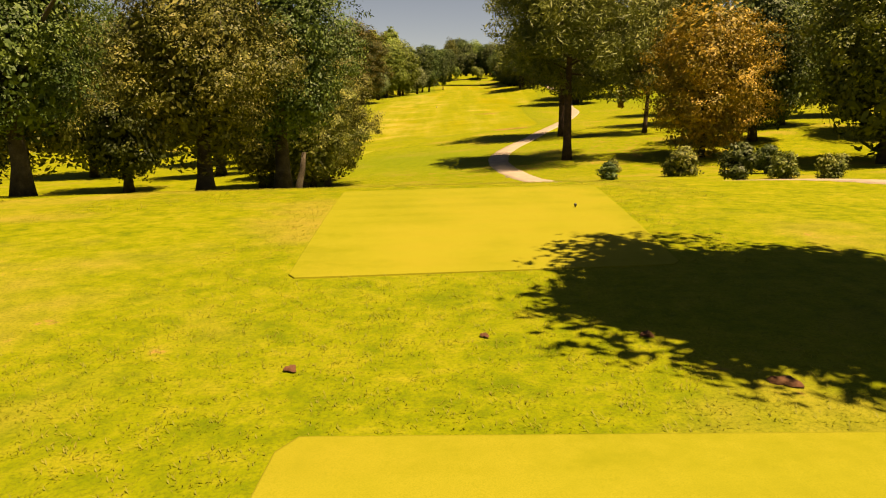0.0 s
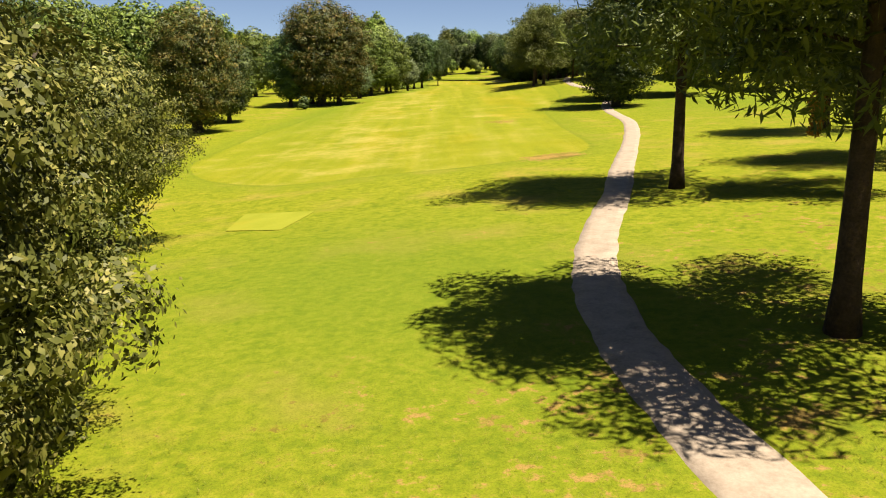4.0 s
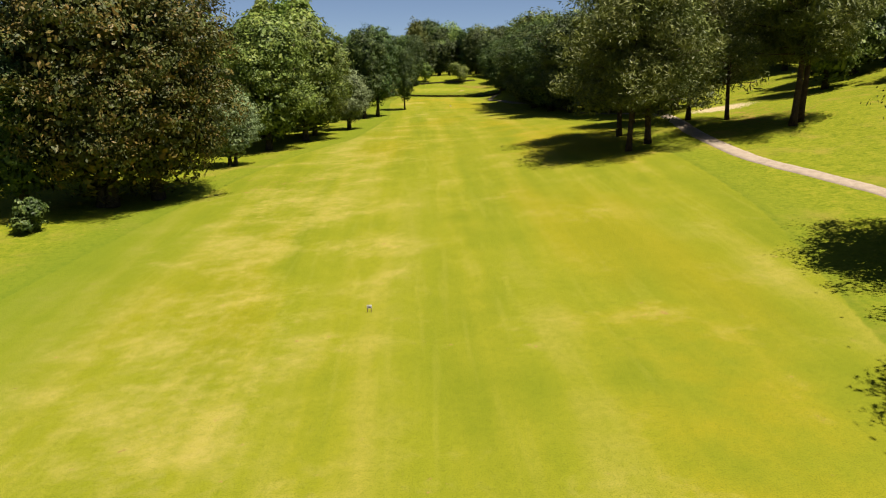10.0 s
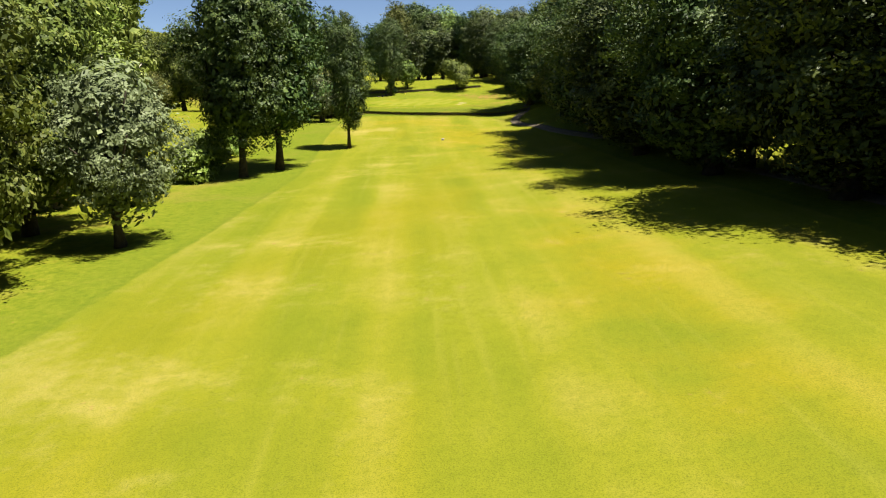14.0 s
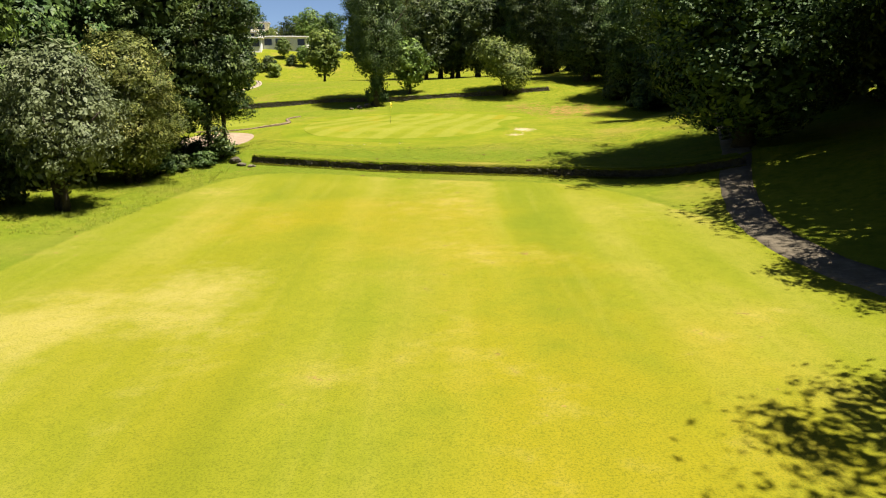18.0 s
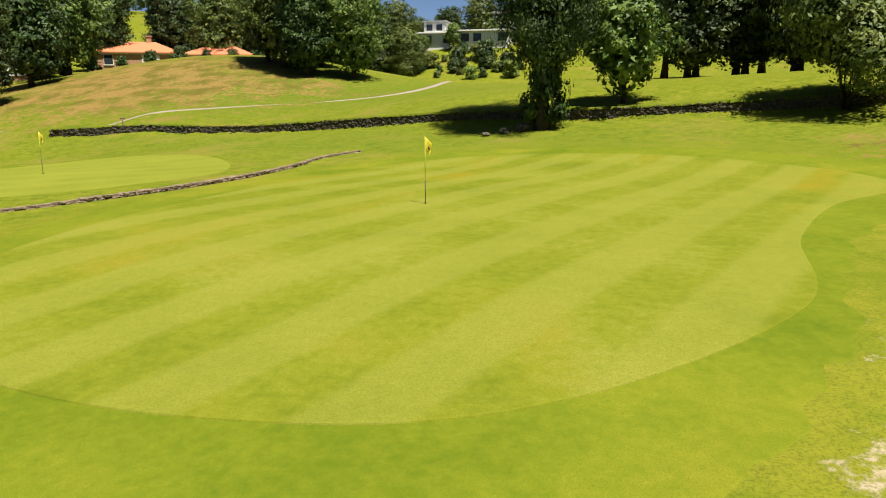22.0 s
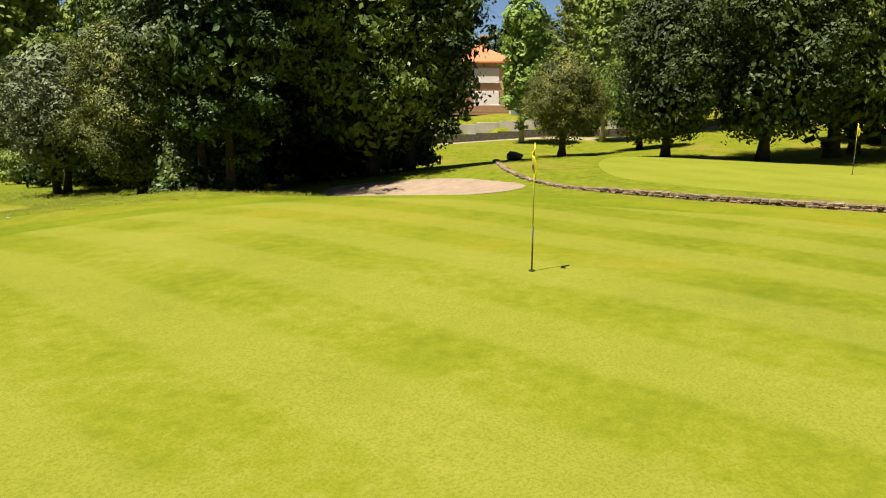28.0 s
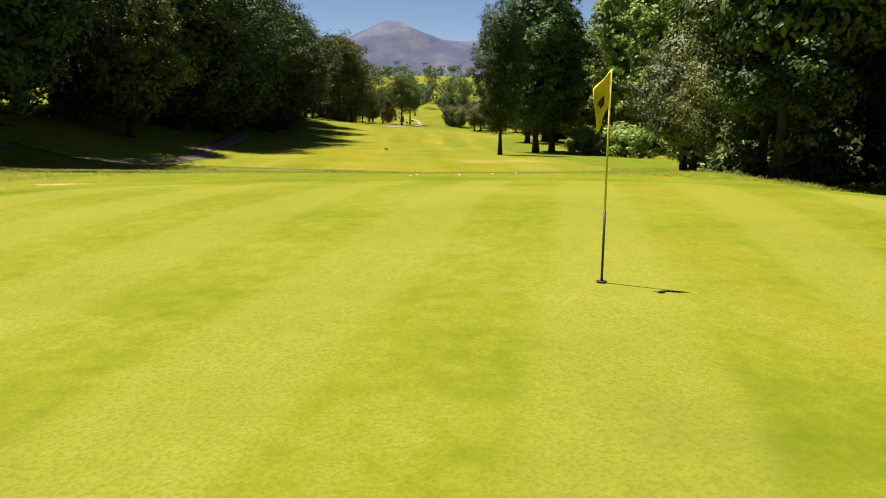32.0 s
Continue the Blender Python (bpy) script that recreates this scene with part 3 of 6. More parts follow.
BUNKER_LINE = outline([(-9.6, 421.6), (-8.3, 424.5), (-8.2, 428), (-9.2, 430.4), (-11.6, 430.8), (-13.4, 428), (-14.0, 424), (-12.6, 420.4)])


def smooth_line(points, per=6):
    out = []
    pts = [np.array(p, float) for p in points]
    for i in range(len(pts) - 1):
        p0, p1, p2, p3 = pts[max(i - 1, 0)], pts[i], pts[i + 1], pts[min(i + 2, len(pts) - 1)]
        for s in np.linspace(0, 1, per, endpoint=False):
            out.append(0.5 * (2 * p1 + (p2 - p0) * s + (2 * p0 - 5 * p1 + 4 * p2 - p3) * s * s + (3 * p1 - p0 - 3 * p2 + p3) * s ** 3))
    return np.array(out + [pts[-1]])


def spaced(stops):
    """Grid lines from (start, end, step) stretches."""
    out = []
    for a, b, d in stops:
        out += list(np.arange(a, b - 1e-6, d))
    return np.array(out + [stops[-1][1]])


def ground_sheet():
    xs = spaced([(-4200, -1200, 1000), (-1200, -300, 150), (-300, -110, 19), (-110, -50, 3), (-50, -22, 1.4), (-22, 26, 0.6), (26, 50, 1.2),
                 (50, 110, 4), (110, 300, 19), (300, 1200, 150), (1200, 4200, 1000)])
    ys = spaced([(-4600, -1200, 1133), (-1200, -200, 125), (-200, -20, 9), (-20, 60, 0.8), (60, 130, 1.2), (130, 400, 1.5), (400, 472, 0.5),
                 (472, 560, 2.2), (560, 700, 10), (700, 1500, 100), (1500, 4600, 775)])
    gx, gy = np.meshgrid(xs, ys)
    z = height(gx, gy)
    near = (np.abs(gx) < 110) & (gy > -30) & (gy < 560)
    roll = np.array([noise.noise((x * 0.07, y * 0.07, 0.3)) for x, y in zip(gx[near], gy[near])])
    tall = np.zeros(gx.shape)
    tall[near] = roll
    keep = 1 - step(-7, -1, inside_by(gx, gy, COLLAR_LINE))
    for flat in (TEE_BOX, TEE_NEAR, TEE_SMALL, SECOND_GREEN):
        keep = keep * (1 - step(-5, -0.5, inside_by(gx, gy, np.array(flat))))
    for held in (WALL_A, WALL_B):
        line = np.interp(gx, [q[0] for q in held], [q[1] for q in held])
        keep = keep * step(0.5, 4, np.abs(gy - line))
    z = z + tall * 0.16 * keep
    for line, deep in ((GREEN_LINE, 0.04), (COLLAR_LINE, 0.04), (SECOND_GREEN, 0.06), (TEE_BOX, 0.06), (TEE_NEAR, 0.06), (TEE_SMALL, 0.06),
                       (BUNKER_LINE, 0.12)):
        z = z - deep * step(0.0, 1.0, inside_by(gx, gy, np.array(line)))
    way = smooth_line(TRACK)
    off = np.full(gx.shape, 99.0)
    for (ax, ay), (bx, by) in zip(way[:-1], way[1:]):
        ex, ey = bx - ax, by - ay
        s = np.clip(((gx - ax) * ex + (gy - ay) * ey) / (ex * ex + ey * ey), 0, 1)
        off = np.minimum(off, np.hypot(gx - ax - s * ex, gy - ay - s * ey))
    z = z - tall * 0.16 * keep * (1 - step(1.2, 4, off)) - 0.05 * (1 - step(0.4, 0.9, off))
    nx, ny = len(xs), len(ys)
    verts = np.stack([gx, gy, z], -1).reshape(-1, 3)
    a = (np.arange(ny - 1)[:, None] * nx + np.arange(nx - 1)).ravel()
    data = bpy.data.meshes.new("ground")
    data.vertices.add(len(verts))
    data.vertices.foreach_set("co", verts.astype(np.float32).ravel())
    data.loops.add(4 * len(a))
    data.loops.foreach_set("vertex_index", np.stack([a, a + 1, a + nx + 1, a + nx], 1).astype(np.int32).ravel())
    data.polygons.add(len(a))
    data.polygons.foreach_set("loop_start", np.arange(0, 4 * len(a), 4, dtype=np.int32))
    data.update(calc_edges=True)
    data.shade_smooth()
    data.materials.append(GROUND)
    masks = {
        "fairway": np.clip(inside_by(gx, gy, FAIRWAY), -6, 6),
        "apron": np.clip(inside_by(gx, gy, APRON_LINE), -6, 6),
        "worn": (0.85 * hump(gx, gy, -3.4, 382, 2.4, 4) + 0.9 * hump(gx, gy, 0.2, 387, 2.0, 4) + 0.6 * hump(gx, gy, 1.6, 378.5, 1.0, 1.2) + 0.5 * hump(gx, gy, -14, 150, 10, 28) + 0.5 * hump(gx, gy, 4.8, 184, 3, 5) + 0.45 * hump(gx, gy, -14, 228, 7, 45)
                 + 0.4 * hump(gx, gy, -8, 282, 6, 30) + 0.35 * hump(gx, gy, 2, 345, 3, 12)),
        "ochre": (0.9 * hump(gx, gy, 20, 262, 8, 20) + 0.7 * hump(gx, gy, 13, 372, 8, 25) + 0.6 * hump(gx, gy, 14, 300, 6, 22) + 0.6 * hump(gx, gy, 12, 190, 6, 20) + 0.6 * hump(gx, gy, 3, 398, 9, 9)),
        "parched": (1.25 * hump(gx, gy, 9.4, 118.0, 3.5, 3.0) + 0.7 * hump(gx, gy, 11, 120.3, 2.6, 2.2) + 0.85 * hump(gx, gy, 9, 169.5, 4.8, 4.2) + 0.35 * hump(gx, gy, 3, 38, 10, 9)
                    + 1.15 * hump(gx, gy, -68, 492, 40, 24)  + 0.95 * hump(gx, gy, 23, 454, 8, 7) + 0.5 * hump(gx, gy, -17, 252, 9, 6)
                    + 0.7 * hump(gx, gy, 46, 262, 10, 10) + 0.5 * hump(gx, gy, 20, 75, 14, 25) + 0.55 * hump(gx, gy, 2, 62, 8, 6) ),
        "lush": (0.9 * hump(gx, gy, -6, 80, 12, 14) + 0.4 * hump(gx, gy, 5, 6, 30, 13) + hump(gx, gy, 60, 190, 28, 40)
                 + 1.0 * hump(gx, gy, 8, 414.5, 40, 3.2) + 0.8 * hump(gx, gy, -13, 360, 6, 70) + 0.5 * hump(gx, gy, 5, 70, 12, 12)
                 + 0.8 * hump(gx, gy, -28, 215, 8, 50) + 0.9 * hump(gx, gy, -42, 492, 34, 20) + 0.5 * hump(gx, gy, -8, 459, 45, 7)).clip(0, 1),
        "bare": (0.8 * hump(gx, gy, 16.2, 428.3, 1.3, 1.9) + 0.66 * hump(gx, gy, 15.2, 424.9, 1.0, 1.1) 
                 + 1.0 * hump(gx, gy, 46, 277, 6, 4) + 0.3 * hump(gx, gy, 2, 38, 7, 5)),
    }
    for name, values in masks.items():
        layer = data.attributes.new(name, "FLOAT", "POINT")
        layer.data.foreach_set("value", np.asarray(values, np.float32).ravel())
    return tagged(new("ground", data), "sunlit rough and mown fairway grass with parched patches", "ground", kind="structure")


def sheet(name, line, material, lift, cell, label, category):
    """A mown or strewn area that follows the land, with a rounded lip at its edge."""
    line = np.array(line, float)
    lo, hi = line.min(0), line.max(0)
    bm = bmesh.new()
    # rings shrink towards the middle, so that the outer edge is exact
    middle = line.mean(0)
    rings = max(int(np.linalg.norm(hi - lo) / 2 / cell), 3)
    grid = []
    for r in range(rings + 1):
        s = 1 - r / rings * 0.985
        ring = middle + (line - middle) * s
        zz = height(ring[:, 0], ring[:, 1]) + (lift if r else -0.012)
        grid.append([bm.verts.new((p[0], p[1], q)) for p, q in zip(ring, zz)])
        if r == 0:
            ring = middle + (line - middle) * 0.9985
            zz = height(ring[:, 0], ring[:, 1]) + lift
            grid.append([bm.verts.new((p[0], p[1], q)) for p, q in zip(ring, zz)])
            ring = middle + (line - middle) * 0.994
            zz = height(ring[:, 0], ring[:, 1]) + lift
            grid.append([bm.verts.new((p[0], p[1], q)) for p, q in zip(ring, zz)])
    n = len(line)
    for a, b in zip(grid[:-1], grid[1:]):
        for i in range(n):
            bm.faces.new((a[i], a[(i + 1) % n], b[(i + 1) % n], b[i]))
    bm.faces.new(grid[-1])
    bmesh.ops.recalc_face_normals(bm, faces=bm.faces[:])
    data = bpy.data.meshes.new(name)
    bm.to_mesh(data)
    bm.free()
    if sum(p.normal.z for p in data.polygons) < 0:
        data.flip_normals()
    data.shade_smooth()
    for face in data.polygons[:n]:
        face.use_smooth = False
    data.materials.append(material)
    return tagged(new(name, data), label, category, kind="structure")


def corners(points, n=24):
    """A four-sided area with slightly rounded corners."""
    out = []
    k = len(points)
    for i in range(k):
        p0, p1 = np.array(points[i], float), np.array(points[(i + 1) % k], float)
        for s in np.linspace(0.02, 0.98, n):
            out.append(p0 + (p1 - p0) * s)
    return np.array(out)


def cart_track(points, material, label, wide=0.95):
    way = smooth_line(points, 8)
    rng = np.random.default_rng(5)
    verts, faces = [], []
    for i, p in enumerate(way):
        d = way[min(i + 1, len(way) - 1)] - way[max(i - 1, 0)]
        d /= np.linalg.norm(d)
        side = np.array((-d[1], d[0]))
        half = wide + rng.uniform(-0.07, 0.07)
        for k, (off, lift) in enumerate(((-1.06, -0.12), (-1.0, 0.02), (-0.5, 0.045), (0, 0.055), (0.5, 0.045), (1.0, 0.02), (1.06, -0.12))):
            q = p + side * off * half
            verts.append((q[0], q[1], float(height(q[0], q[1])) + lift))
        if i:
            for k in range(6):
                a = (i - 1) * 7 + k
                faces.append((a, a + 1, a + 8, a + 7))
    data = mesh_of("cart_path", verts, faces, material, True)
    if sum(f.normal.z for f in data.polygons) < 0:
        data.flip_normals()
    return tagged(new("cart_path", data), label, "path", kind="structure")


ground_sheet()
sheet("green_collar", COLLAR_LINE, FRINGE, 0.0, 0.6, "darker mown collar of grass round the putting green", "grass")
sheet("putting_green", GREEN_LINE, GREEN, 0.016, 0.6, "smooth pale putting green with mowing stripes", "putting green")
sheet("putting_green", SECOND_GREEN, GREEN_FAR, 0.02, 0.8, "second smooth putting green behind a stone edge", "putting green")
sheet("tee_box", corners(TEE_BOX), TEE, 0.02, 1.0, "flat close-mown yellow-green tee box", "tee")
sheet("tee_box", corners(TEE_NEAR), TEE, 0.02, 1.0, "flat close-mown back tee box", "tee")
sheet("tee_box", corners(TEE_SMALL), GREEN_FAR, 0.04, 1.0, "small pale forward tee in lush grass", "tee")
sheet("bunker", BUNKER_LINE, SAND, 0.03, 0.5, "pale sand bunker beside the putting green", "bunker")
bend = TRACK.index((35.0, 291))
cart_track(TRACK[:bend + 1], PATH_MAT, "narrow pale gravel cart path winding over the grass")
# from the bend on, the wood's shade is in the track's colour
cart_track(TRACK[bend:], SHADED_DIRT_MAT, "brown dirt track along the edge of the wood, darkened in colour for its shade", 0.8)


# ---- trees ----
def stand(x, y, sink=0.05):
    return float(height(x, y)) - sink


def broad_tree(name, tall, wide, low, leaf, count, size, seed, bark=BARK, lobes=26, squash=0.8, trunk_r=None, narrow=0.0, lean=0.0,
               label="", stems=1, middle=0.5):
    """A broad-leaved tree: tapered trunk with limbs, and a crown of leaf sprays on many uneven lobes."""
    rng = np.random.default_rng(seed)
    root = new(name)
    trunk_r = trunk_r or tall * 0.022
    mid = low + (tall - low) * middle
    half_h, half_w = (tall - low) / 2, wide / 2
    lobe_list = []
    reach = min(half_w, half_h * 1.25)
    for i in range(lobes):
        u = 1 - 2 * (i + 0.5) / lobes
        ring = math.sqrt(max(1 - u * u, 0)) ** 0.8 * (1 - narrow * max(u, 0)) * (1 if u > -0.5 else 0.85)
        a = i * 2.399 + rng.uniform(-0.5, 0.5)
        r = rng.uniform(0.17, 0.36) * reach * (1 - 0.35 * narrow)
        deep = rng.uniform(0.62, 1.14) * (1 + 0.12 * math.sin(a * 2 + seed) + 0.1 * math.sin(u * 5 + seed))
        lobe_list.append((math.cos(a) * ring * (half_w - r) * deep + lean * (u + 1), math.sin(a) * ring * (half_w - r) * deep,
                          (tall + low) / 2 + u * (half_h - r * squash) * rng.uniform(0.82, 1.08), r, squash))
    heart = [(0, 0, (tall + low) / 2 + half_h * v, reach * 0.66, 1.1) for v in (-0.4, 0.05, 0.4)]
    spots, way = clump_points(rng, lobe_list, count, 60 if count > 30000 else 28, 0.26)
    inner, inward = lobe_points(rng, heart, count // 7, 0.6)
    keep = spots[:, 2] > low * 0.55
    crown = quads_of("crown", np.concatenate([leaf_quads(rng, spots[keep], way[keep], size), leaf_quads(rng, inner, inward, size * 2.2)]), leaf)
    pieces = []
    for k in range(stems):
        ox, oy = (0, 0) if stems == 1 else (math.cos(k * 2.2) * 0.35 * stems * 0.5, math.sin(k * 2.2) * 0.35 * stems * 0.5)
        rr = trunk_r / (1 if stems == 1 else 1.35)
        top = mid + half_h * 0.35
        pts, rad = [], []
        for s in np.linspace(0, 1, 8):
            pts.append((ox * (1 + s * 3) + rng.normal(0, 0.05) * wide * 0.06, oy * (1 + s * 3) + rng.normal(0, 0.05) * wide * 0.06, s * top - 0.15))
            rad.append(rr * (1.45 if s == 0 else 1.0) * (1 - 0.75 * s) + 0.02)
        pieces.append(tube(pts, rad, 9))
    for i in range(min(12, lobes)):
        cx, cy, cz, r, _ = lobe_list[int(i * lobes / 12)]
        s = rng.uniform(0.3, 0.65)
        z0 = max(low * 0.8, s * mid)
        start = Vector((0, 0, min(z0, cz)))
        end = Vector((cx, cy, cz))
        bend = (start + end) / 2 + Vector((0, 0, 0.08 * wide))
        pieces.append(tube([start, bend, end], [trunk_r * 0.42, trunk_r * 0.28, trunk_r * 0.1], 5))
    v, f = joined(pieces)
    part("trunk", mesh_of("trunk", v, f, bark, True), root)
    part("crown", crown, root)
    return tagged(root, label, "tree")


def pine_tree(name, tall, wide, low, count, seed, label, dead=False, trunk_r=0.42):
    """A pine: a long bare trunk, whorls of limbs and flat pads of needles."""
    rng = np.random.default_rng(seed)
    root = new(name)
    sway = rng.normal(0, 0.25, 2)
    pts = [(sway[0] * math.sin(s * 2.5), sway[1] * math.sin(s * 3.1), s * tall * 0.96 - 0.2) for s in np.linspace(0, 1, 12)]
    rad = [trunk_r * (1.35 if i == 0 else 1) * (1 - 0.85 * i / 11) + 0.02 for i in range(12)]
    pieces, pads = [tube(pts, rad, 10)], []
    for i in range(30):
        s = (i + rng.uniform(0, 0.9)) / 30
        z = low + (tall - low) * s
        reach = wide / 2 * (0.5 + 0.6 * math.sin(math.pi * min(s * 0.85 + 0.18, 1))) * (1 - 0.55 * s ** 2) * rng.uniform(0.6, 1.05)
        a = i * 2.4 + rng.uniform(-0.5, 0.5)
        end = Vector((math.cos(a) * reach, math.sin(a) * reach, z + reach * rng.uniform(-0.12, 0.25)))
        start = Vector((0, 0, z - 0.3))
        bend = (start + end) / 2 + Vector((0, 0, rng.uniform(-0.2, 0.5)))
        pieces.append(tube([start, bend, end], [trunk_r * 0.26, trunk_r * 0.16, 0.03], 5))
        for k in range(5):
            at = start.lerp(end, rng.uniform(0.45, 1.05)) + Vector(rng.normal(0, 0.16 * wide / 2, 3)) * Vector((1, 1, 0.5)).length / 1.5
            pads.append((at.x, at.y, at.z + 0.3, rng.uniform(0.7, 1.35) * wide / 7.6, 0.6))
    spots, way = lobe_points(rng, pads, count, 0.3)
    tufts = leaf_quads(rng, spots, way, 0.3 if count > 5000 else 0.5, 0.2, 0.9)
    v, f = joined(pieces)
    part("trunk", mesh_of("trunk", v, f, PINE_BARK, True), root)
    part("crown", quads_of("crown", tufts, NEEDLE), root)
    if dead:
        hung = [(wide * 0.28, -wide * 0.1, low + 0.4 - 0.55 * k, 0.55 - 0.06 * k, 1.1) for k in range(4)]
        spots, way = lobe_points(rng, hung, 500, 0.3)
        part("dead_branch", quads_of("dead_branch", leaf_quads(rng, spots, way, 0.22, 0.3, 0.9), RUST_NEEDLE), root, "rust-brown dead hanging branch")
    return tagged(root, label, "tree")


def shrub(name, wide, tall, leaf, count, size, seed, label, low=0.0):
    rng = np.random.default_rng(seed)
    root = new(name)
    lobes = []
    for i in range(14):
        a, u = i * 2.399, rng.uniform(0.1, 1)
        ring = rng.uniform(0.2, 0.62) * math.sqrt(1 - 0.6 * u * u)
        r = rng.uniform(0.24, 0.4) * min(wide, tall * 1.3) / 2
        lobes.append((math.cos(a) * ring * wide / 2, math.sin(a) * ring * wide / 2, low + r * 0.7 + u * (tall - low - r * 1.7), r, 0.9))
    spots, way = clump_points(rng, lobes, count, 16, 0.35)
    spots[:, 2] = np.maximum(spots[:, 2], 0.04)
    pieces = []
    for k in range(6):
        a = k * 1.05
        e = lobes[k * 2]
        pieces.append(tube([(0.06 * math.cos(a), 0.06 * math.sin(a), -0.1), (e[0] * 0.4, e[1] * 0.4, e[2] * 0.6), e[:3]],
                           [0.03 * wide ** 0.5 + 0.02, 0.03, 0.012], 5))
    v, f = joined(pieces)
    part("stem", mesh_of("stem", v, f, BARK, True), root)
    part("foliage", quads_of("foliage", leaf_quads(rng, spots, way, size), leaf), root)
    return tagged(root, label, "bush")


def plant(proto, x, y, scale=1.0, turn=0.0, stretch=1.0, sink=0.05, group=""):
    """Sets the first or a further one of a kind on the ground."""
    m = Matrix.LocRotScale((x, y, stand(x, y, sink)), Euler((0, 0, turn)), (scale, scale, scale * stretch))
    if "set" not in proto:
        proto["set"] = 1
        proto.matrix_basis = m
        ob = proto
    else:
        keep = proto.scale.copy()
        proto.scale = (1, 1, 1)
        ob = copy_thing(proto, m)
        proto.scale = keep
        del ob["set"]
    if group:
        tagged(ob, group=group)
    return ob


oak_a = broad_tree("oak_tree", 20, 17, 1.6, OAK_LEAF, 26000, 0.21, 11, label="tall spreading oak with dense green crown on the grass", lobes=60, trunk_r=0.5)
oak_b = broad_tree("oak_tree", 18, 14, 1.6, DEEP_LEAF, 26000, 0.19, 12, label="dark green oak with rounded heavy crown", lobes=50, trunk_r=0.45)
oak_c = broad_tree("oak_tree", 19, 12, 1.0, DEEP_LEAF, 20000, 0.2, 13, label="tall dark woodland tree with low hanging branches", lobes=50, trunk_r=0.32)
oak_far = broad_tree("oak_tree", 19, 16, 1.2, OAK_LEAF, 14000, 0.27, 41, label="distant green oak with a full rounded crown", lobes=46, trunk_r=0.45)
deep_far = broad_tree("oak_tree", 19, 14, 0.8, DEEP_LEAF, 14000, 0.26, 42, label="distant dark woodland oak", lobes=46, trunk_r=0.42)
wide_oak = broad_tree("oak_tree", 20, 16, 0.6, DEEP_LEAF, 50000, 0.145, 44, label="broad dark oak whose crown reaches down to the grass", lobes=80, trunk_r=0.5)
near_oak = broad_tree("oak_tree", 16, 11, 2.6, DEEP_LEAF, 60000, 0.085, 45, label="dark green oak standing among the chestnuts by the tee", lobes=60, trunk_r=0.45)
thin_oak = broad_tree("oak_tree", 15.5, 8.6, 1.8, DEEP_LEAF, 52000, 0.085, 46, label="slender dark oak with a bare foot standing beside the fairway", lobes=46, trunk_r=0.25)
rusty = broad_tree("chestnut_tree", 20, 17, 0.7, RUST_LEAF, 50000, 0.145, 14, label="big chestnut with rusty brown tinges in its crown", lobes=60, trunk_r=0.55, stems=2)
gold = broad_tree("chestnut_tree", 10.5, 10.0, 2.3, GOLD_LEAF, 62000, 0.075, 15, label="chestnut tree with yellowish flowering leaf clusters", lobes=60, trunk_r=0.42)
gold_b = broad_tree("chestnut_tree", 12, 9.0, 0.3, GOLD_LEAF, 58000, 0.08, 16, label="bushy chestnut tree with pale yellow-green leaves", lobes=60, trunk_r=0.3, stems=2)
chestnut = broad_tree("chestnut_tree", 17, 14, 1.6, OAK_LEAF, 34000, 0.165, 17, label="leafy green chestnut standing along the fairway", lobes=54, trunk_r=0.36)
poplar = broad_tree("poplar_tree", 22, 8.5, 2.0, BRIGHT_LEAF, 12000, 0.22, 18, label="tall slender poplar with bright green leaves", lobes=60, narrow=0.5, trunk_r=0.3, bark=PALE_BARK)
alder = broad_tree("alder_tree", 20, 11, 2.2, DEEP_LEAF, 36000, 0.15, 19, label="tall narrow dark alder beside the fairway", lobes=60, narrow=0.15, trunk_r=0.34)
slim = broad_tree("slim_tree", 20, 8.6, 1.2, DEEP_LEAF, 36000, 0.1, 20, label="slim tree with sparse leaves along its trunk", lobes=40, narrow=0.3, trunk_r=0.17)
willow = broad_tree("willow_tree", 11.5, 9.5, 1.7, SILVER_LEAF, 20000, 0.13, 21, label="rounded silvery grey-green willow on a short trunk", lobes=54, trunk_r=0.38, stems=2)
small = broad_tree("small_tree", 7.3, 6.4, 1.1, OAK_LEAF, 8000, 0.15, 22, label="small round green tree on the grass", lobes=36, trunk_r=0.16)
orange = broad_tree("orange_tree", 11, 10.5, 0.4, ORANGE_LEAF, 42000, 0.09, 23, label="tree with glowing orange and yellow leaves", lobes=60, trunk_r=0.2)
high_oak = broad_tree("oak_tree", 15, 10.4, 5.2, OAK_LEAF, 20000, 0.19, 24, label="tall oak with a high spreading crown beside the tee", lobes=50, trunk_r=0.4)
pine_a = pine_tree("pine_tree", 20, 13.6, 8.0, 46000, 31, "tall pine with a long bare trunk beside the path", False, 0.4)
pine_d = pine_tree("pine_tree", 16, 10, 4.6, 16000, 36, "pine with a rust-brown dead branch hanging low", True, 0.27)
pine_b = pine_tree("pine_tree", 18, 12.5, 6.4, 26000, 32, "tall pine with flat pads of needles", False, 0.34)
pine_c = pine_tree("pine_tree", 17, 13.0, 4.4, 26000, 33, "leaning pine with wide feathery crown above the fairway", False, 0.3)
pine_far = pine_tree("pine_tree", 18, 11, 5.0, 4000, 34, "distant dark green pine with a bare trunk", False, 0.32)
bush_dark = shrub("bush", 3.2, 2.6, DEEP_LEAF, 4200, 0.12, 51, "dark rounded evergreen bush on the grass")
bush_gold = shrub("bush", 3.4, 2.3, GOLD_LEAF, 4600, 0.11, 52, "rounded yellow-green bush on the grass")
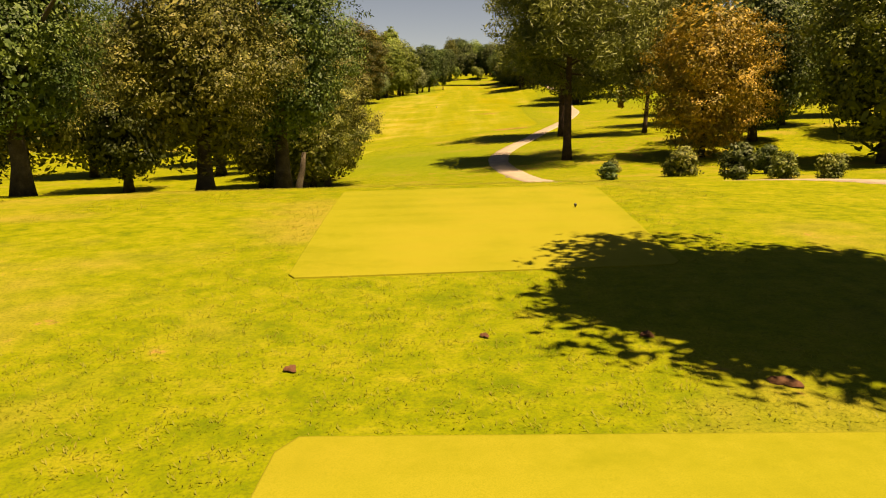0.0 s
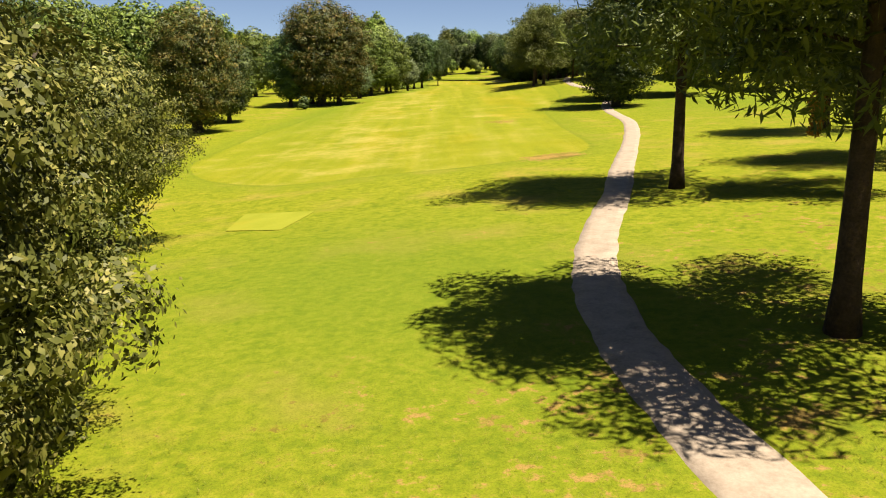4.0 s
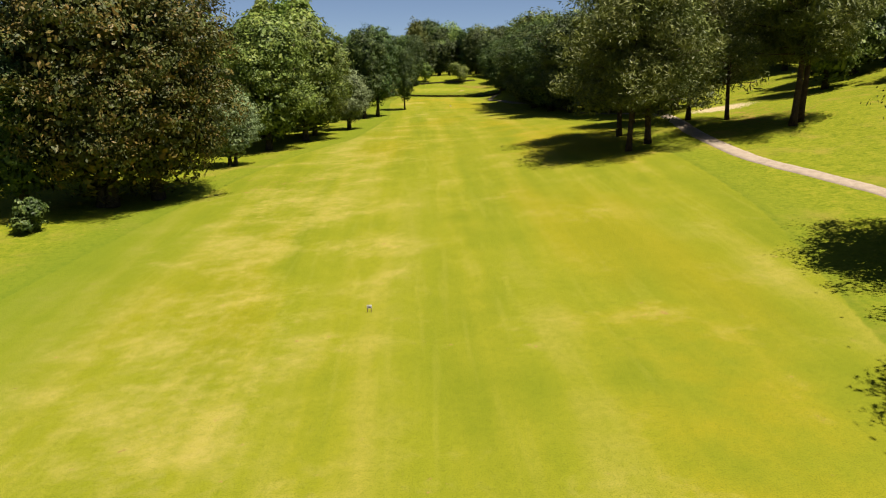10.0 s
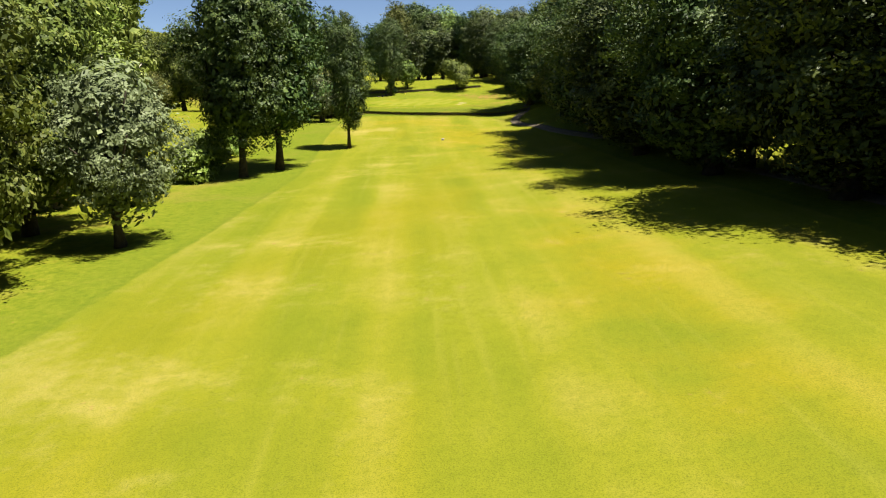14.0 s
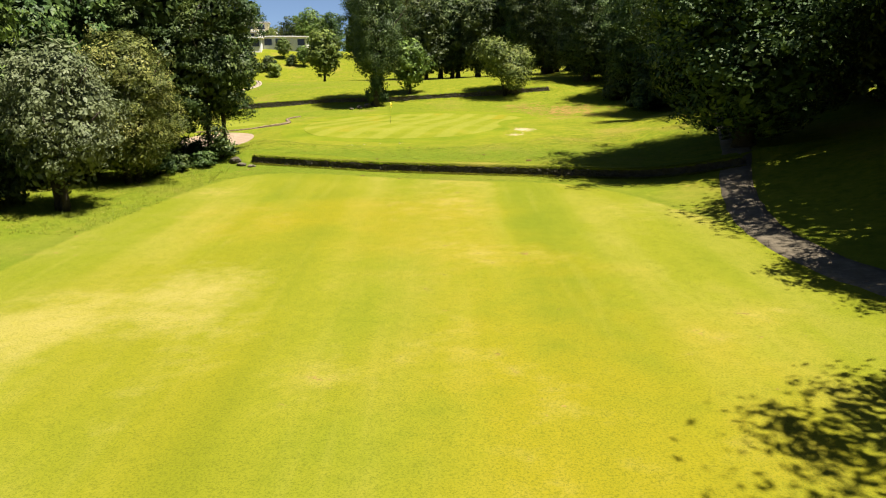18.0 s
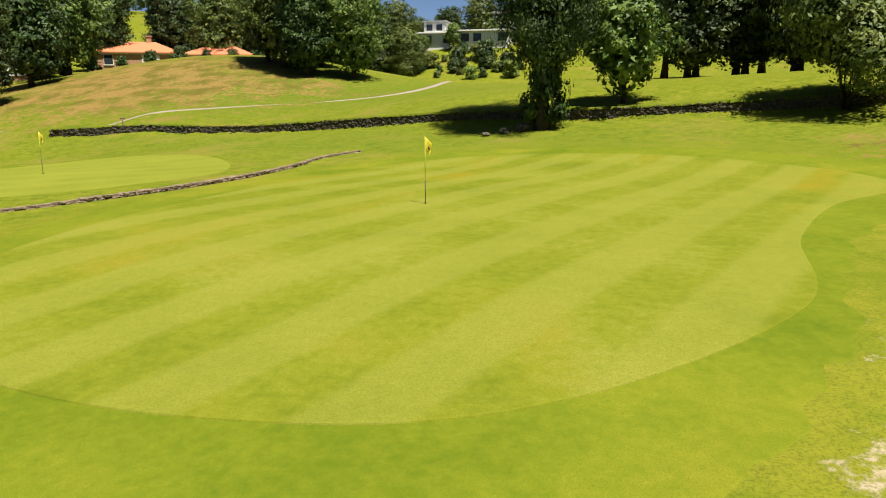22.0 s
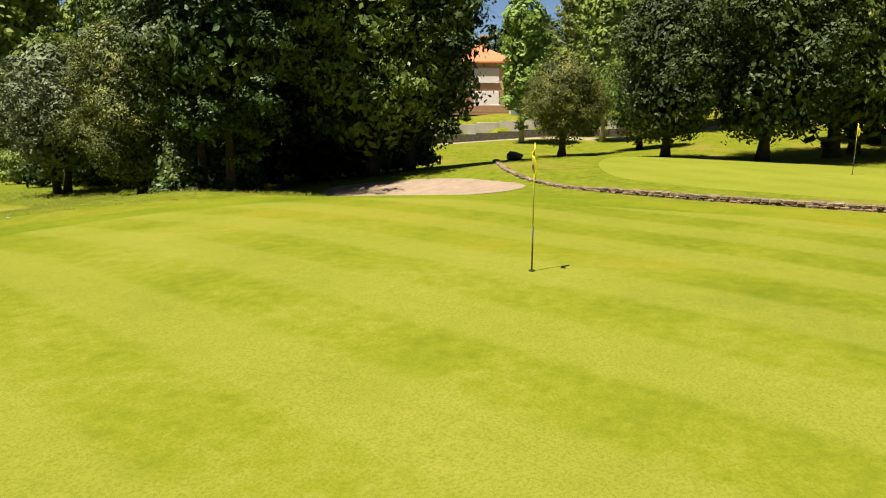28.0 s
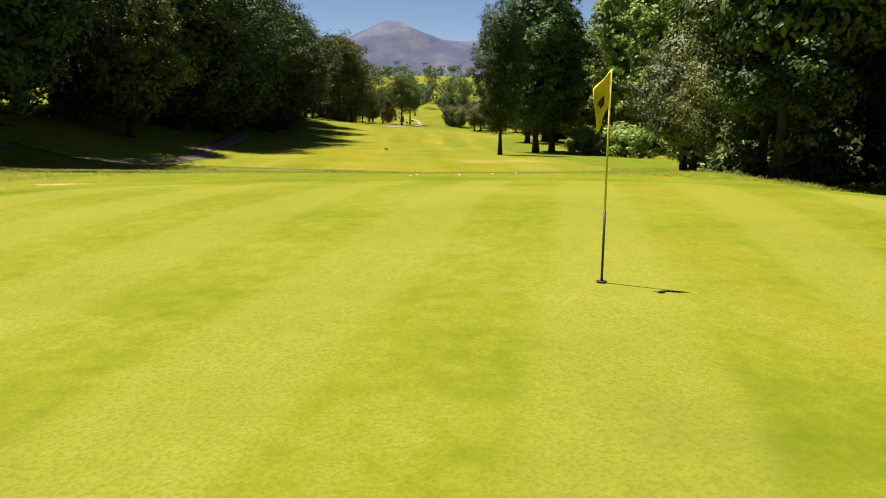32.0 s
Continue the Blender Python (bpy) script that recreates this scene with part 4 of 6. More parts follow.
bush_bright = shrub("bush", 4.4, 3.4, BRIGHT_LEAF, 3600, 0.18, 53, "bright green bushy undergrowth at the wood's edge")
under = shrub("undergrowth", 5.6, 4.4, DEEP_LEAF, 2600, 0.26, 54, "dark dense undergrowth below the trees")
broad_leafed = shrub("broadleaf_bush", 8.6, 7.0, OAK_LEAF, 18000, 0.15, 57, "big round bush with broad shiny leaves by the wall", 0.8)
R = random.Random(4)

# start of the hole, left of the tee
plant(gold, -12.2, 35.4, 1.0, 0.3)
plant(near_oak, -9.6, 41.0, 1.0, 1.0)
plant(gold_b, -9.6, 57.0, 0.95, 2.1)
plant(gold_b, -15.5, 60.0, 1.0, 4.0)
plant(gold, -21, 89, 1.1, 1.7)
plant(gold_b, -15.5, 69, 0.9, 5.0)
plant(gold, -25, 78, 1.2, 4.0)
plant(oak_a, -31, 97, 0.72, 0.3)
plant(oak_b, -28, 62, 0.85, 0.9)
plant(oak_b, -36, 52, 0.9, 2.2)
plant(gold, -24, 40, 1.15, 2.5)
plant(near_oak, -17.8, 29.5, 0.84, 2.0)
plant(oak_far, -42, 84, 0.95, 3.1)
plant(oak_far, -46, 114, 0.9, 1.0)
plant(oak_far, -50, 66, 1.0, 1.9)
plant(deep_far, -46, 40, 1.0, 0.9)
plant(gold_b, -9.9, 50.6, 0.85, 1.2)
plant(gold_b, -11.6, 63.0, 0.9, 3.3)
# pines, bushes and trees by the path
plant(pine_a, 11.0, 67.6, 1.0, 0.0)
plant(pine_b, 14.6, 94.6, 1.22, 1.2)
plant(pine_d, 23.9, 89.2, 1.0, math.pi)
plant(pine_b, 39.5, 124.0, 1.05, 2.8)
plant(pine_c, 33, 100, 1.0, 4.2)
plant(orange, 22.5, 64.5, 1.2, 0.0)
plant(oak_b, 30, 72, 0.85, 1.4)
plant(oak_a, 38, 84, 0.9, 0.4)
plant(oak_b, 46, 70, 1.0, 2.4)
plant(oak_a, 33, 55, 0.85, 5.1)
plant(deep_far, 52, 92, 1.0, 3.4)
plant(deep_far, 50, 58, 1.0, 2.4)
plant(high_oak, 8.8, 9.6, 0.9, 0.7)
plant(bush_gold, 15.6, 48.6, 0.95, 0.0)
plant(bush_dark, 15.6, 38.8, 0.85, 1.0)
plant(bush_dark, 10.2, 46.0, 0.5, 2.0)
plant(bush_gold, 12.8, 56.2, 0.5, 3.0)
plant(bush_gold, 19.5, 42.0, 0.75, 4.0)
plant(bush_gold, 17.6, 33.2, 0.6, 5.0)
plant(bush_dark, 22, 50, 0.8, 5.0)
# along the left of the fairway
plant(chestnut, -56, 182, 1.4, 0.2)
plant(rusty, -45.5, 178.5, 1.12, 1.2)
plant(oak_far, -54, 205, 1.3, 2.2)
plant(chestnut, -64, 170, 1.45, 3.0)
plant(oak_far, -70, 205, 1.25, 4.0)
plant(oak_far, -74, 150, 1.1, 4.0)
plant(oak_far, -66, 132, 1.0, 2.0)
plant(rusty, -34.0, 244, 1.4, 0.2)
plant(rusty, -29.5, 247.5, 1.3, 2.2)
plant(oak_b, -38, 252, 1.35, 4.4)
plant(oak_b, -42, 243, 1.05, 5.5)
plant(bush_dark, -36.7, 233.5, 1.3, 1.5)
plant(willow, -26.4, 268, 0.95, 0.4)
plant(chestnut, -20.2, 295.6, 1.28, 1.0)
plant(chestnut, -19.6, 303.6, 1.05, 2.4)
plant(chestnut, -22.5, 319, 1.2, 4.2)
plant(chestnut, -30, 308, 1.3, 5.2)
plant(chestnut, -24.6, 285.0, 1.25, 3.2)
plant(oak_a, -34, 325, 1.2, 3.2)
plant(oak_far, -40, 292, 1.3, 0.2)
plant(willow, -13.9, 313.5, 1.0, 2.4)
plant(alder, -10.0, 348.5, 1.15, 0.2)
plant(alder, -13.0, 344.0, 1.1, 2.0)
plant(thin_oak, -3.5, 364.1, 0.82, 1.0, 1.35)
plant(small, -56, 248.5, 1.25, 0.0)
plant(oak_b, -46, 200, 0.95, 1.0)
plant(oak_far, -66, 300, 1.2, 1.0)
plant(oak_far, -78, 262, 1.2, 2.0)
plant(oak_far, -88, 240, 1.2, 2.0)
plant(oak_far, -60, 325, 1.2, 5.0)
for i in range(10):
    plant(poplar, -25 - R.uniform(0, 14), 326 + i * 5.0 + R.uniform(-1, 1), R.uniform(1.15, 1.42), R.uniform(0, 6))
for i in range(12):
    plant(bush_bright, -17 - R.uniform(0, 5), 336 + i * 6 + R.uniform(-1, 1), R.uniform(0.8, 1.3), R.uniform(0, 6))
for i in (0, 3, 4, 5, 6, 7, 8):
    plant(poplar if i < 6 else oak_c, -18.5 - R.uniform(0, 7), 376 + i * 3.6, R.uniform(0.5, 0.66) if i < 6 else R.uniform(0.85, 1.0), R.uniform(0, 6))
for x, y, s in ((-15.4, 420.6, 0.8), (-17.2, 415.0, 0.95), (-16.8, 409.0, 0.9), (-17.5, 421.5, 0.85), (-19.5, 413, 0.95), (-20, 404, 1.0)):
    plant(oak_c if int(y) % 2 else chestnut, x, y, s, R.uniform(0, 6))
for i in range(16):
    plant(under, -14.5 - R.uniform(0, 5), 392 + i * 1.9, R.uniform(0.7, 1.1), R.uniform(0, 6))
plant(gold_b, -10.8, 408.4, 0.8, 1.0)
plant(under, -15.5, 393.0, 0.9, 0.5)
plant(willow, -11.2, 400.6, 0.76, 3.0)
plant(slim, -8.3, 416.2, 1.0, 0.0)
plant(slim, -10.8, 414.6, 1.05, 2.0)
plant(slim, -7.9, 418.4, 0.95, 4.0)
plant(under, -11.0, 415.5, 0.6, 4.0)
plant(under, -10.4, 411.5, 0.55, 1.0)
for x, y in ((-7.4, 416.0), (-8.2, 414.2), (-9.6, 412.8), (-9.6, 416.9), (-11.8, 412.8)):
    plant(under, x, y, R.uniform(0.42, 0.55), R.uniform(0, 6), 0.7)
plant(pine_far, 0, 520, 1.35, 1.0)
plant(deep_far, -5, 512, 1.0, 1.0)
# right of the fairway
plant(wide_oak, 32.6, 189.2, 1.32, 2.0, 0.74)
plant(chestnut, 51.0, 207, 1.3, 4.0)
plant(wide_oak, 35.6, 207.0, 1.15, 0.5, 0.84)
for i in range(9):
    plant((deep_far, oak_far)[i % 2], 62 + R.uniform(0, 20), 215 + i * 9, R.uniform(0.9, 1.1), R.uniform(0, 6))
for x, y, s, k in ((23.8, 249.5, 1.08, pine_c), (27.0, 252.5, 1.1, pine_b), (25.9, 261.0, 1.1, pine_c), (31.0, 272, 0.75, pine_b),
                   (37.8, 268.5, 1.0, pine_b), (44.0, 251.5, 1.2, pine_b), (45.6, 253, 1.15, pine_b), (42, 285, 1.1, pine_b)):
    plant(k, x, y, s, R.uniform(0, 6))
for i in range(48):
    if i % 4 == 3:
        continue
    y = 290 + (i // 2) * 6.0 + R.uniform(-1.5, 1.5)
    near = 29 + 2.0 * math.sin(y * 0.11) + (4 if y < 330 else 0) + (7 if y > 405 else 0) + (6 if 374 < y < 405 else 0)
    plant((chestnut, oak_b, oak_a)[i // 2 % 3] if i % 2 == 0 else (deep_far, oak_far)[i // 2 % 2], near + 2.5 + (i % 2) * 10 + R.uniform(-1, 2), y, R.uniform(0.9, 1.15) * (1 if i % 2 == 0 else 0.7), R.uniform(0, 6))
for i in range(14):
    y = 297 + i * 9.6
    plant(under, 35 + 2.0 * math.sin(y * 0.11) + R.uniform(0, 4) + (3 if y < 330 or y > 400 else 0), y, R.uniform(0.8, 1.25), R.uniform(0, 6))
for i in range(14):
    plant((deep_far, oak_far)[i % 2], 68 + R.uniform(0, 22), 288 + i * 8.0, R.uniform(0.95, 1.25), R.uniform(0, 6))
for i in range(16):
    plant((deep_far, oak_far, pine_far)[i % 3], 96 + R.uniform(0, 25), 110 + i * 9.5, R.uniform(1.0, 1.3), R.uniform(0, 6))
for x, y, q, a in ((30.0, 369.0, 0.95, 1.4), (28.4, 360.5, 0.85, 0.4), (28.8, 351.0, 0.95, 2.6), (42.0, 397.5, 0.9, 3.9), (28.0, 408.5, 0.95, 5.0),
                   (38.5, 417.5, 0.9, 0.8), (27.5, 338, 0.9, 4.4), (28.5, 323, 0.9, 2.2), (30, 308, 0.95, 5.6)):
    plant(wide_oak, x, y, q * (1.32 if y < 375 else 1.12), a, 0.78)
plant(chestnut, 29.2, 384.2, 0.78, 0.3)
plant(oak_a, 34.5, 297, 0.95, 1.0)
plant(oak_a, 43.0, 290, 0.8, 2.0)
for x, y, q, a in ((34.5, 459, 0.85, 0.3), (37, 446, 0.9, 2.0), (40, 470, 0.9, 3.0), (35.5, 432, 0.9, 4.0), (30.5, 474, 0.9, 1.0), (36, 484, 1.0, 5.0), (44, 458, 1.0, 2.5), (27, 496, 1.0, 0.5)):
    plant(wide_oak, x, y, q, a)
for i, (x, y) in enumerate(((41, 263), (38, 281), (80, 268), (84, 290), (78, 304), (76, 248))):
    plant((pine_far, deep_far, pine_far, oak_far)[i % 4], x, y, R.uniform(0.85, 1.05), R.uniform(0, 6))
# behind the parched hill and along the far edge
for i in range(12):
    plant((deep_far, oak_far, deep_far, chestnut)[i % 4], -112 + i * 5.2 + R.uniform(-1.5, 1.5), 527 + 0.9 * i + R.uniform(0, 14), R.uniform(0.65, 0.95), R.uniform(0, 6))
for i in range(14):
    plant((deep_far, oak_far)[i % 2], -96 + i * 8 + R.uniform(-2, 2), 632 + R.uniform(0, 22), R.uniform(0.7, 1.0), R.uniform(0, 6))
for i in range(14):
    plant((oak_far, deep_far)[i % 2], -92 - R.uniform(0, 34), 268 + i * 6, R.uniform(0.85, 1.15), R.uniform(0, 6))
for i in range(8):
    plant((oak_far, deep_far)[i % 2], -128 - R.uniform(0, 20), 345 + i * 9, R.uniform(0.9, 1.2), R.uniform(0, 6))
# round the greens
plant(near_oak, -0.4, 464.0, 0.9, 2.0, 1.4)
plant(bush_dark, -0.3, 463.9, 1.2, 0.0, 1.7)
plant(small, 4.0, 468.7, 1.02, 1.0)
plant(broad_leafed, 17.6, 467.0, 1.2, 0.0)
for x, y, q in ((5.5, 504, 0.8), (10.5, 507, 0.85), (15.5, 503, 0.8), (20.5, 506, 0.85), (25, 501, 0.85)):
    plant(deep_far, x, y, q, x)
plant(chestnut, 12, 520, 0.95, 1.0)
plant(alder, 8, 545, 1.45, 1.0)
plant(chestnut, 17, 540, 1.5, 3.0)
plant(alder, 1, 540, 1.4, 3.0)
plant(alder, 12, 532, 1.2, 4.0)
plant(small, -17, 522, 1.5, 2.0)
for x, y, s in ((-37.5, 430, 0.65), (-41, 436, 0.85), (-48, 440, 0.95), (-53.5, 441.5, 0.9), (-60, 448, 0.9), (-66, 452, 0.95), (-57, 456, 0.85), (-70, 443, 0.95)):
    plant((oak_a, oak_b)[int(x) % 2], x, y, s, R.uniform(0, 6))
plant(gold, -47.5, 418.5, 0.82, 3.0)
plant(oak_a, -53, 424, 0.5, 1.0)
for x, y, s in ((-44, 500, 0.72), (-50, 503, 0.78), (-38.5, 503, 0.66), (-55, 506, 0.7), (-47, 508, 0.75), (-80, 478, 0.9), (-88, 492, 0.95), (-96, 505, 1.0), (-92, 470, 1.05), (-104, 520, 1.0),
                (-76, 540, 0.7), (-60, 548, 0.7), (-88, 535, 0.85)):
    plant((deep_far, oak_far)[int(y) % 2], x, y, s, R.uniform(0, 6))
for i in range(20):
    plant((deep_far, oak_far)[i % 2], 24 + i * 3.4 + R.uniform(-2, 2), 520 + R.uniform(-26, 40), R.uniform(0.9, 1.2), R.uniform(0, 6))
for i in range(12):
    plant((oak_c, deep_far)[i % 2], 37 + R.uniform(0, 14), 430 + i * 6, R.uniform(0.9, 1.1), R.uniform(0, 6))
for i in range(16):
    plant(under, 32 + R.uniform(0, 8), 452 + i * 2.6, R.uniform(0.8, 1.1), R.uniform(0, 6))
for i in range(8):
    plant(under, 38 + R.uniform(0, 8), 430 + i * 5, R.uniform(0.9, 1.3), R.uniform(0, 6))
for x, y, q in ((-22, -24, 1.1), (26, -20, 1.0), (44, -12, 1.1), (-38, -6, 1.0), (58, 20, 1.1), (64, 44, 1.0), (18, -46, 1.2), (-14, -52, 1.1)):
    plant((pine_far, oak_far)[int(y) % 2], x, y, q, R.uniform(0, 6))
# on the way to the far house
for x, y, s in ((-62, 408, 0.85), (-70, 415, 0.95), (-78, 422, 1.0), (-88, 414, 1.0), (-96, 402, 0.95)):
    plant(poplar if s < 1 else oak_far, x, y, s, R.uniform(0, 6))


def far_woods(name, spots, seed, label):
    """Distant woods as one uncountable mass of uneven canopies."""
    rng = np.random.default_rng(seed)
    sheets = []
    for x, y, tall in spots:
        z = float(height(x, y))
        wide = tall * rng.uniform(0.32, 0.5)
        lobes = [(x + rng.normal(0, wide * 0.45), y + rng.normal(0, wide * 0.45), z + tall * rng.uniform(0.25, 0.82), wide * rng.uniform(0.35, 0.62), 0.95)
                 for _ in range(9)]
        at, way = lobe_points(rng, lobes, 330, 0.7)
        sheets.append(leaf_quads(rng, at, way, 0.95))
    data = quads_of(name, np.concatenate(sheets), FAR_LEAF)
    return tagged(new(name, data), label, "woods", kind="stuff")


def scatter(seed, n, x0, x1, y0, y1, tall, clear=None):
    rng = np.random.default_rng(seed)
    out = []
    while len(out) < n:
        x, y = rng.uniform(x0, x1), rng.uniform(y0, y1)
        if clear is None or clear(x, y):
            out.append((x, y, tall * rng.uniform(0.75, 1.25)))
    return out


far_woods("far_woods", scatter(61, 330, -330, -112, 60, 480, 19, lambda x, y: not (-150 < x and 330 < y < 425)), 71, "wooded hillside beyond the golf course")
far_woods("far_woods", scatter(62, 150, -330, -100, 480, 700, 14, lambda x, y: x < -190 or y > 610), 72, "woods above the houses on the hill")
far_woods("far_woods", scatter(63, 120, -110, 200, 690, 860, 15), 73, "line of distant woods closing the hole")
far_woods("far_woods", scatter(64, 170, 112, 260, 40, 620, 16), 74, "dense woods along the edge of the course")
far_woods("far_woods", scatter(65, 330, -300, 300, -470, -60, 17, lambda x, y: y < -110 or abs(x - 4) > 20), 75, "wooded valley behind the tees")


# ---- walls and stones ----
def stone_meshes(material, seed, count=7):
    rng = random.Random(seed)
    out = []
    for k in range(count):
        v, f = box(-0.5, -0.5, -0.5, 0.5, 0.5, 0.5, 0.16)
        v = [(x * (1 + rng.uniform(-0.14, 0.14)) + rng.uniform(-0.05, 0.05), y * (1 + rng.uniform(-0.14, 0.14)), z * (1 + rng.uniform(-0.16, 0.1))) for x, y, z in v]
        out.append(mesh_of("stone", v, f, material))
    return out


def stone_wall(name, line, tall, course, length, deep, material, seed, label, single=300, lower=0.0, cap=None):
    """A dry-stone wall laid in rough courses; the middle stones stand singly, the ends are joined."""
    rng = random.Random(seed)
    way = smooth_line(line, 10)
    run = np.concatenate([[0], np.cumsum(np.linalg.norm(np.diff(way, axis=0), axis=1))])
    total = run[-1]
    heart = []
    for s in np.linspace(0, total, int(total / 0.8)):
        x, y = np.interp(s, run, way[:, 0]), np.interp(s, run, way[:, 1])
        heart.append((x, y, min(float(height(x, y - 0.6)), float(height(x, y + 0.6))) - 0.25 + lower))
    pieces = []
    for i, (a, b) in enumerate(zip(heart[:-1], heart[1:])):
        dx, dy = b[0] - a[0], b[1] - a[1]
        n = math.hypot(dx, dy)
        sx, sy = -dy / n * deep * 0.32, dx / n * deep * 0.32
        top = tall * 0.82 + 0.25
        v = [(a[0] - sx, a[1] - sy, a[2]), (b[0] - sx, b[1] - sy, b[2]), (b[0] + sx, b[1] + sy, b[2]), (a[0] + sx, a[1] + sy, a[2]),
             (a[0] - sx, a[1] - sy, a[2] + top), (b[0] - sx, b[1] - sy, b[2] + top), (b[0] + sx, b[1] + sy, b[2] + top), (a[0] + sx, a[1] + sy, a[2] + top)]
        pieces.append((v, [(0, 1, 5, 4), (1, 2, 6, 5), (2, 3, 7, 6), (3, 0, 4, 7), (4, 5, 6, 7)]))
    v, f = joined(pieces)
    root = tagged(new(name, mesh_of(name, v, f, material)), label, "wall", kind="structure")
    if cap:
        # the turf of the bank reaches over the wall's top in a ragged fringe
        verts, faces = [], []
        spots = np.arange(0, total, 0.16)
        for i, s in enumerate(spots):
            x, y = np.interp(s, run, way[:, 0]), np.interp(s, run, way[:, 1])
            base = min(float(height(x, y - 0.6)), float(height(x, y + 0.6))) - 0.02 + lower
            rag = rng.uniform(-0.06, 0.05)
            rows_of = ((-deep / 2 - 0.02 + rag, base + tall - 0.1 + rng.uniform(-0.03, 0.03)), (-deep / 2 + 0.04 + rag, base + tall + 0.035 + rng.uniform(0, 0.03)),
                       (0.1, base + tall + 0.06), (0.75, float(height(x, y + 0.75)) + 0.03), (1.3, float(height(x, y + 1.3)) - 0.06))
            verts += [(x, y + dy, z) for dy, z in rows_of]
            if i:
                a = (i - 1) * 5
                faces += [(a + k, a + k + 5, a + k + 6, a + k + 1) for k in range(4)]
        data = mesh_of("turf_edge", verts, faces, cap, True)
        if sum(q.normal.z for q in data.polygons) < 0:
            data.flip_normals()
        part("turf_edge", data, root, "ragged green turf over the top of the wall")
    shapes = stone_meshes(material, seed)
    laid = []
    rows = max(int(tall / course), 1)
    for r in range(rows):
        s = rng.uniform(0, length)
        while s < total:
            w = length * rng.uniform(0.6, 1.45)
            h = course * rng.uniform(0.85, 1.2)
            x, y = np.interp(s, run, way[:, 0]), np.interp(s, run, way[:, 1])
            x2, y2 = np.interp(s + 0.2, run, way[:, 0]), np.interp(s + 0.2, run, way[:, 1])
            turn = math.atan2(y2 - y, x2 - x) if s + 0.2 < total else 0
            base = min(float(height(x, y - 0.6)), float(height(x, y + 0.6))) - 0.02 + lower
            if r < rows - 1 or rng.random() > 0.2:
                laid.append((s, Matrix.LocRotScale((x + rng.uniform(-0.03, 0.03), y + rng.uniform(-0.04, 0.04), base + (r + 0.5) * course),
                                                   Euler((rng.uniform(-0.09, 0.09), rng.uniform(-0.12, 0.12), turn + rng.uniform(-0.12, 0.12))),
                                                   (w * 1.04, deep * rng.uniform(0.9, 1.12), h * 1.08)), rng.randrange(len(shapes))))
            s += w
    laid.sort(key=lambda q: abs(q[0] - total * 0.55))
    for s, m, k in laid[:single]:
        ob = part("stone", shapes[k], root)
        ob.matrix_basis = m
    rest = []
    for s, m, k in laid[single:]:
        data = shapes[k]
        rest.append(([m @ q.co for q in data.vertices], [tuple(p.vertices) for p in data.polygons]))
    if rest:
        v, f = joined(rest)
        part("stones", mesh_of("stones", v, f, material), root, "further rough stones of the wall", "stuff")
    return root


stone_wall("stone_wall_1", [(-5.0, 415.5), (2.7, 413.3), (8.3, 411.6), (16, 409.3), (27, 406.0)], 0.66, 0.1, 0.2, 0.4, STONE, 81,
           "low dark mossy dry-stone wall holding the bank below the green", cap=BANK)
stone_wall("stone_wall_2", [(-46.0, 462.2), (-41.0, 462.9), (-34.0, 465.2), (-22.0, 466.6), (-9.0, 466.9), (24.0, 468.0)], 0.9, 0.15, 0.3, 0.45, STONE, 82,
           "long dark dry-stone wall behind the greens", cap=BANK)
stone_wall("stone_edge", [(-21.5, 424.6), (-18, 426.4), (-14.5, 428.6), (-11.5, 431.6), (-9.2, 434.0), (-8.0, 437.4), (-8.0, 442), (-9.2, 447.5), (-10.2, 452), (-9.3, 455)], 0.2, 0.1, 0.26, 0.3,
           STONE_PALE, 83, "crumbling pale stone edging along the ditch between the greens", 260)


def rock(name, x, y, size, flat, seed, material, label):
    rng = random.Random(seed)
    bm = bmesh.new()
    bmesh.ops.create_icosphere(bm, subdivisions=2, radius=size / 2)
    for q in bm.verts:
        n = noise.noise(q.co * (2.2 / size) + Vector((seed, 0, 0)))
        q.co *= 1 + 0.45 * n
        q.co.z *= flat
    data = bpy.data.meshes.new(name)
    bm.to_mesh(data)
    bm.free()
    data.materials.append(material)
    ob = new(name, data)
    ob.matrix_basis = pose(x, y, stand(x, y, -size * flat * 0.22), 0, 0, rng.uniform(0, 360))
    return tagged(ob, label, "rock")


for x, y, s, f in ((-5.6, 414.6, 0.75, 0.4), (-4.8, 414.2, 0.6, 0.4), (-6.3, 415.5, 0.9, 0.7), (-1.6, 463.4, 1.0, 0.7), (-2.6, 462.6, 0.8, 0.6), (-0.8, 464.8, 1.2, 0.8),
                   (-3.6, 461.6, 0.6, 0.5), (-20.8, 426.0, 0.9, 0.7)):
    rock("boulder", x, y, s, f, int(x * 7 + y), STONE, "rough dark boulder lying on the grass")
for x, y, s in ((4.0, 419.7, 0.2), (5.5, 419.9, 0.24), (5.7, 420.15, 0.15), (1.9, 418.8, 0.17), (2.8, 419.2, 0.16)):
    rock("white_stone", x, y, s * 0.6, 0.5, int(x * 5 + y), STONE_WHITE, "small whitish stone lying in the grass")


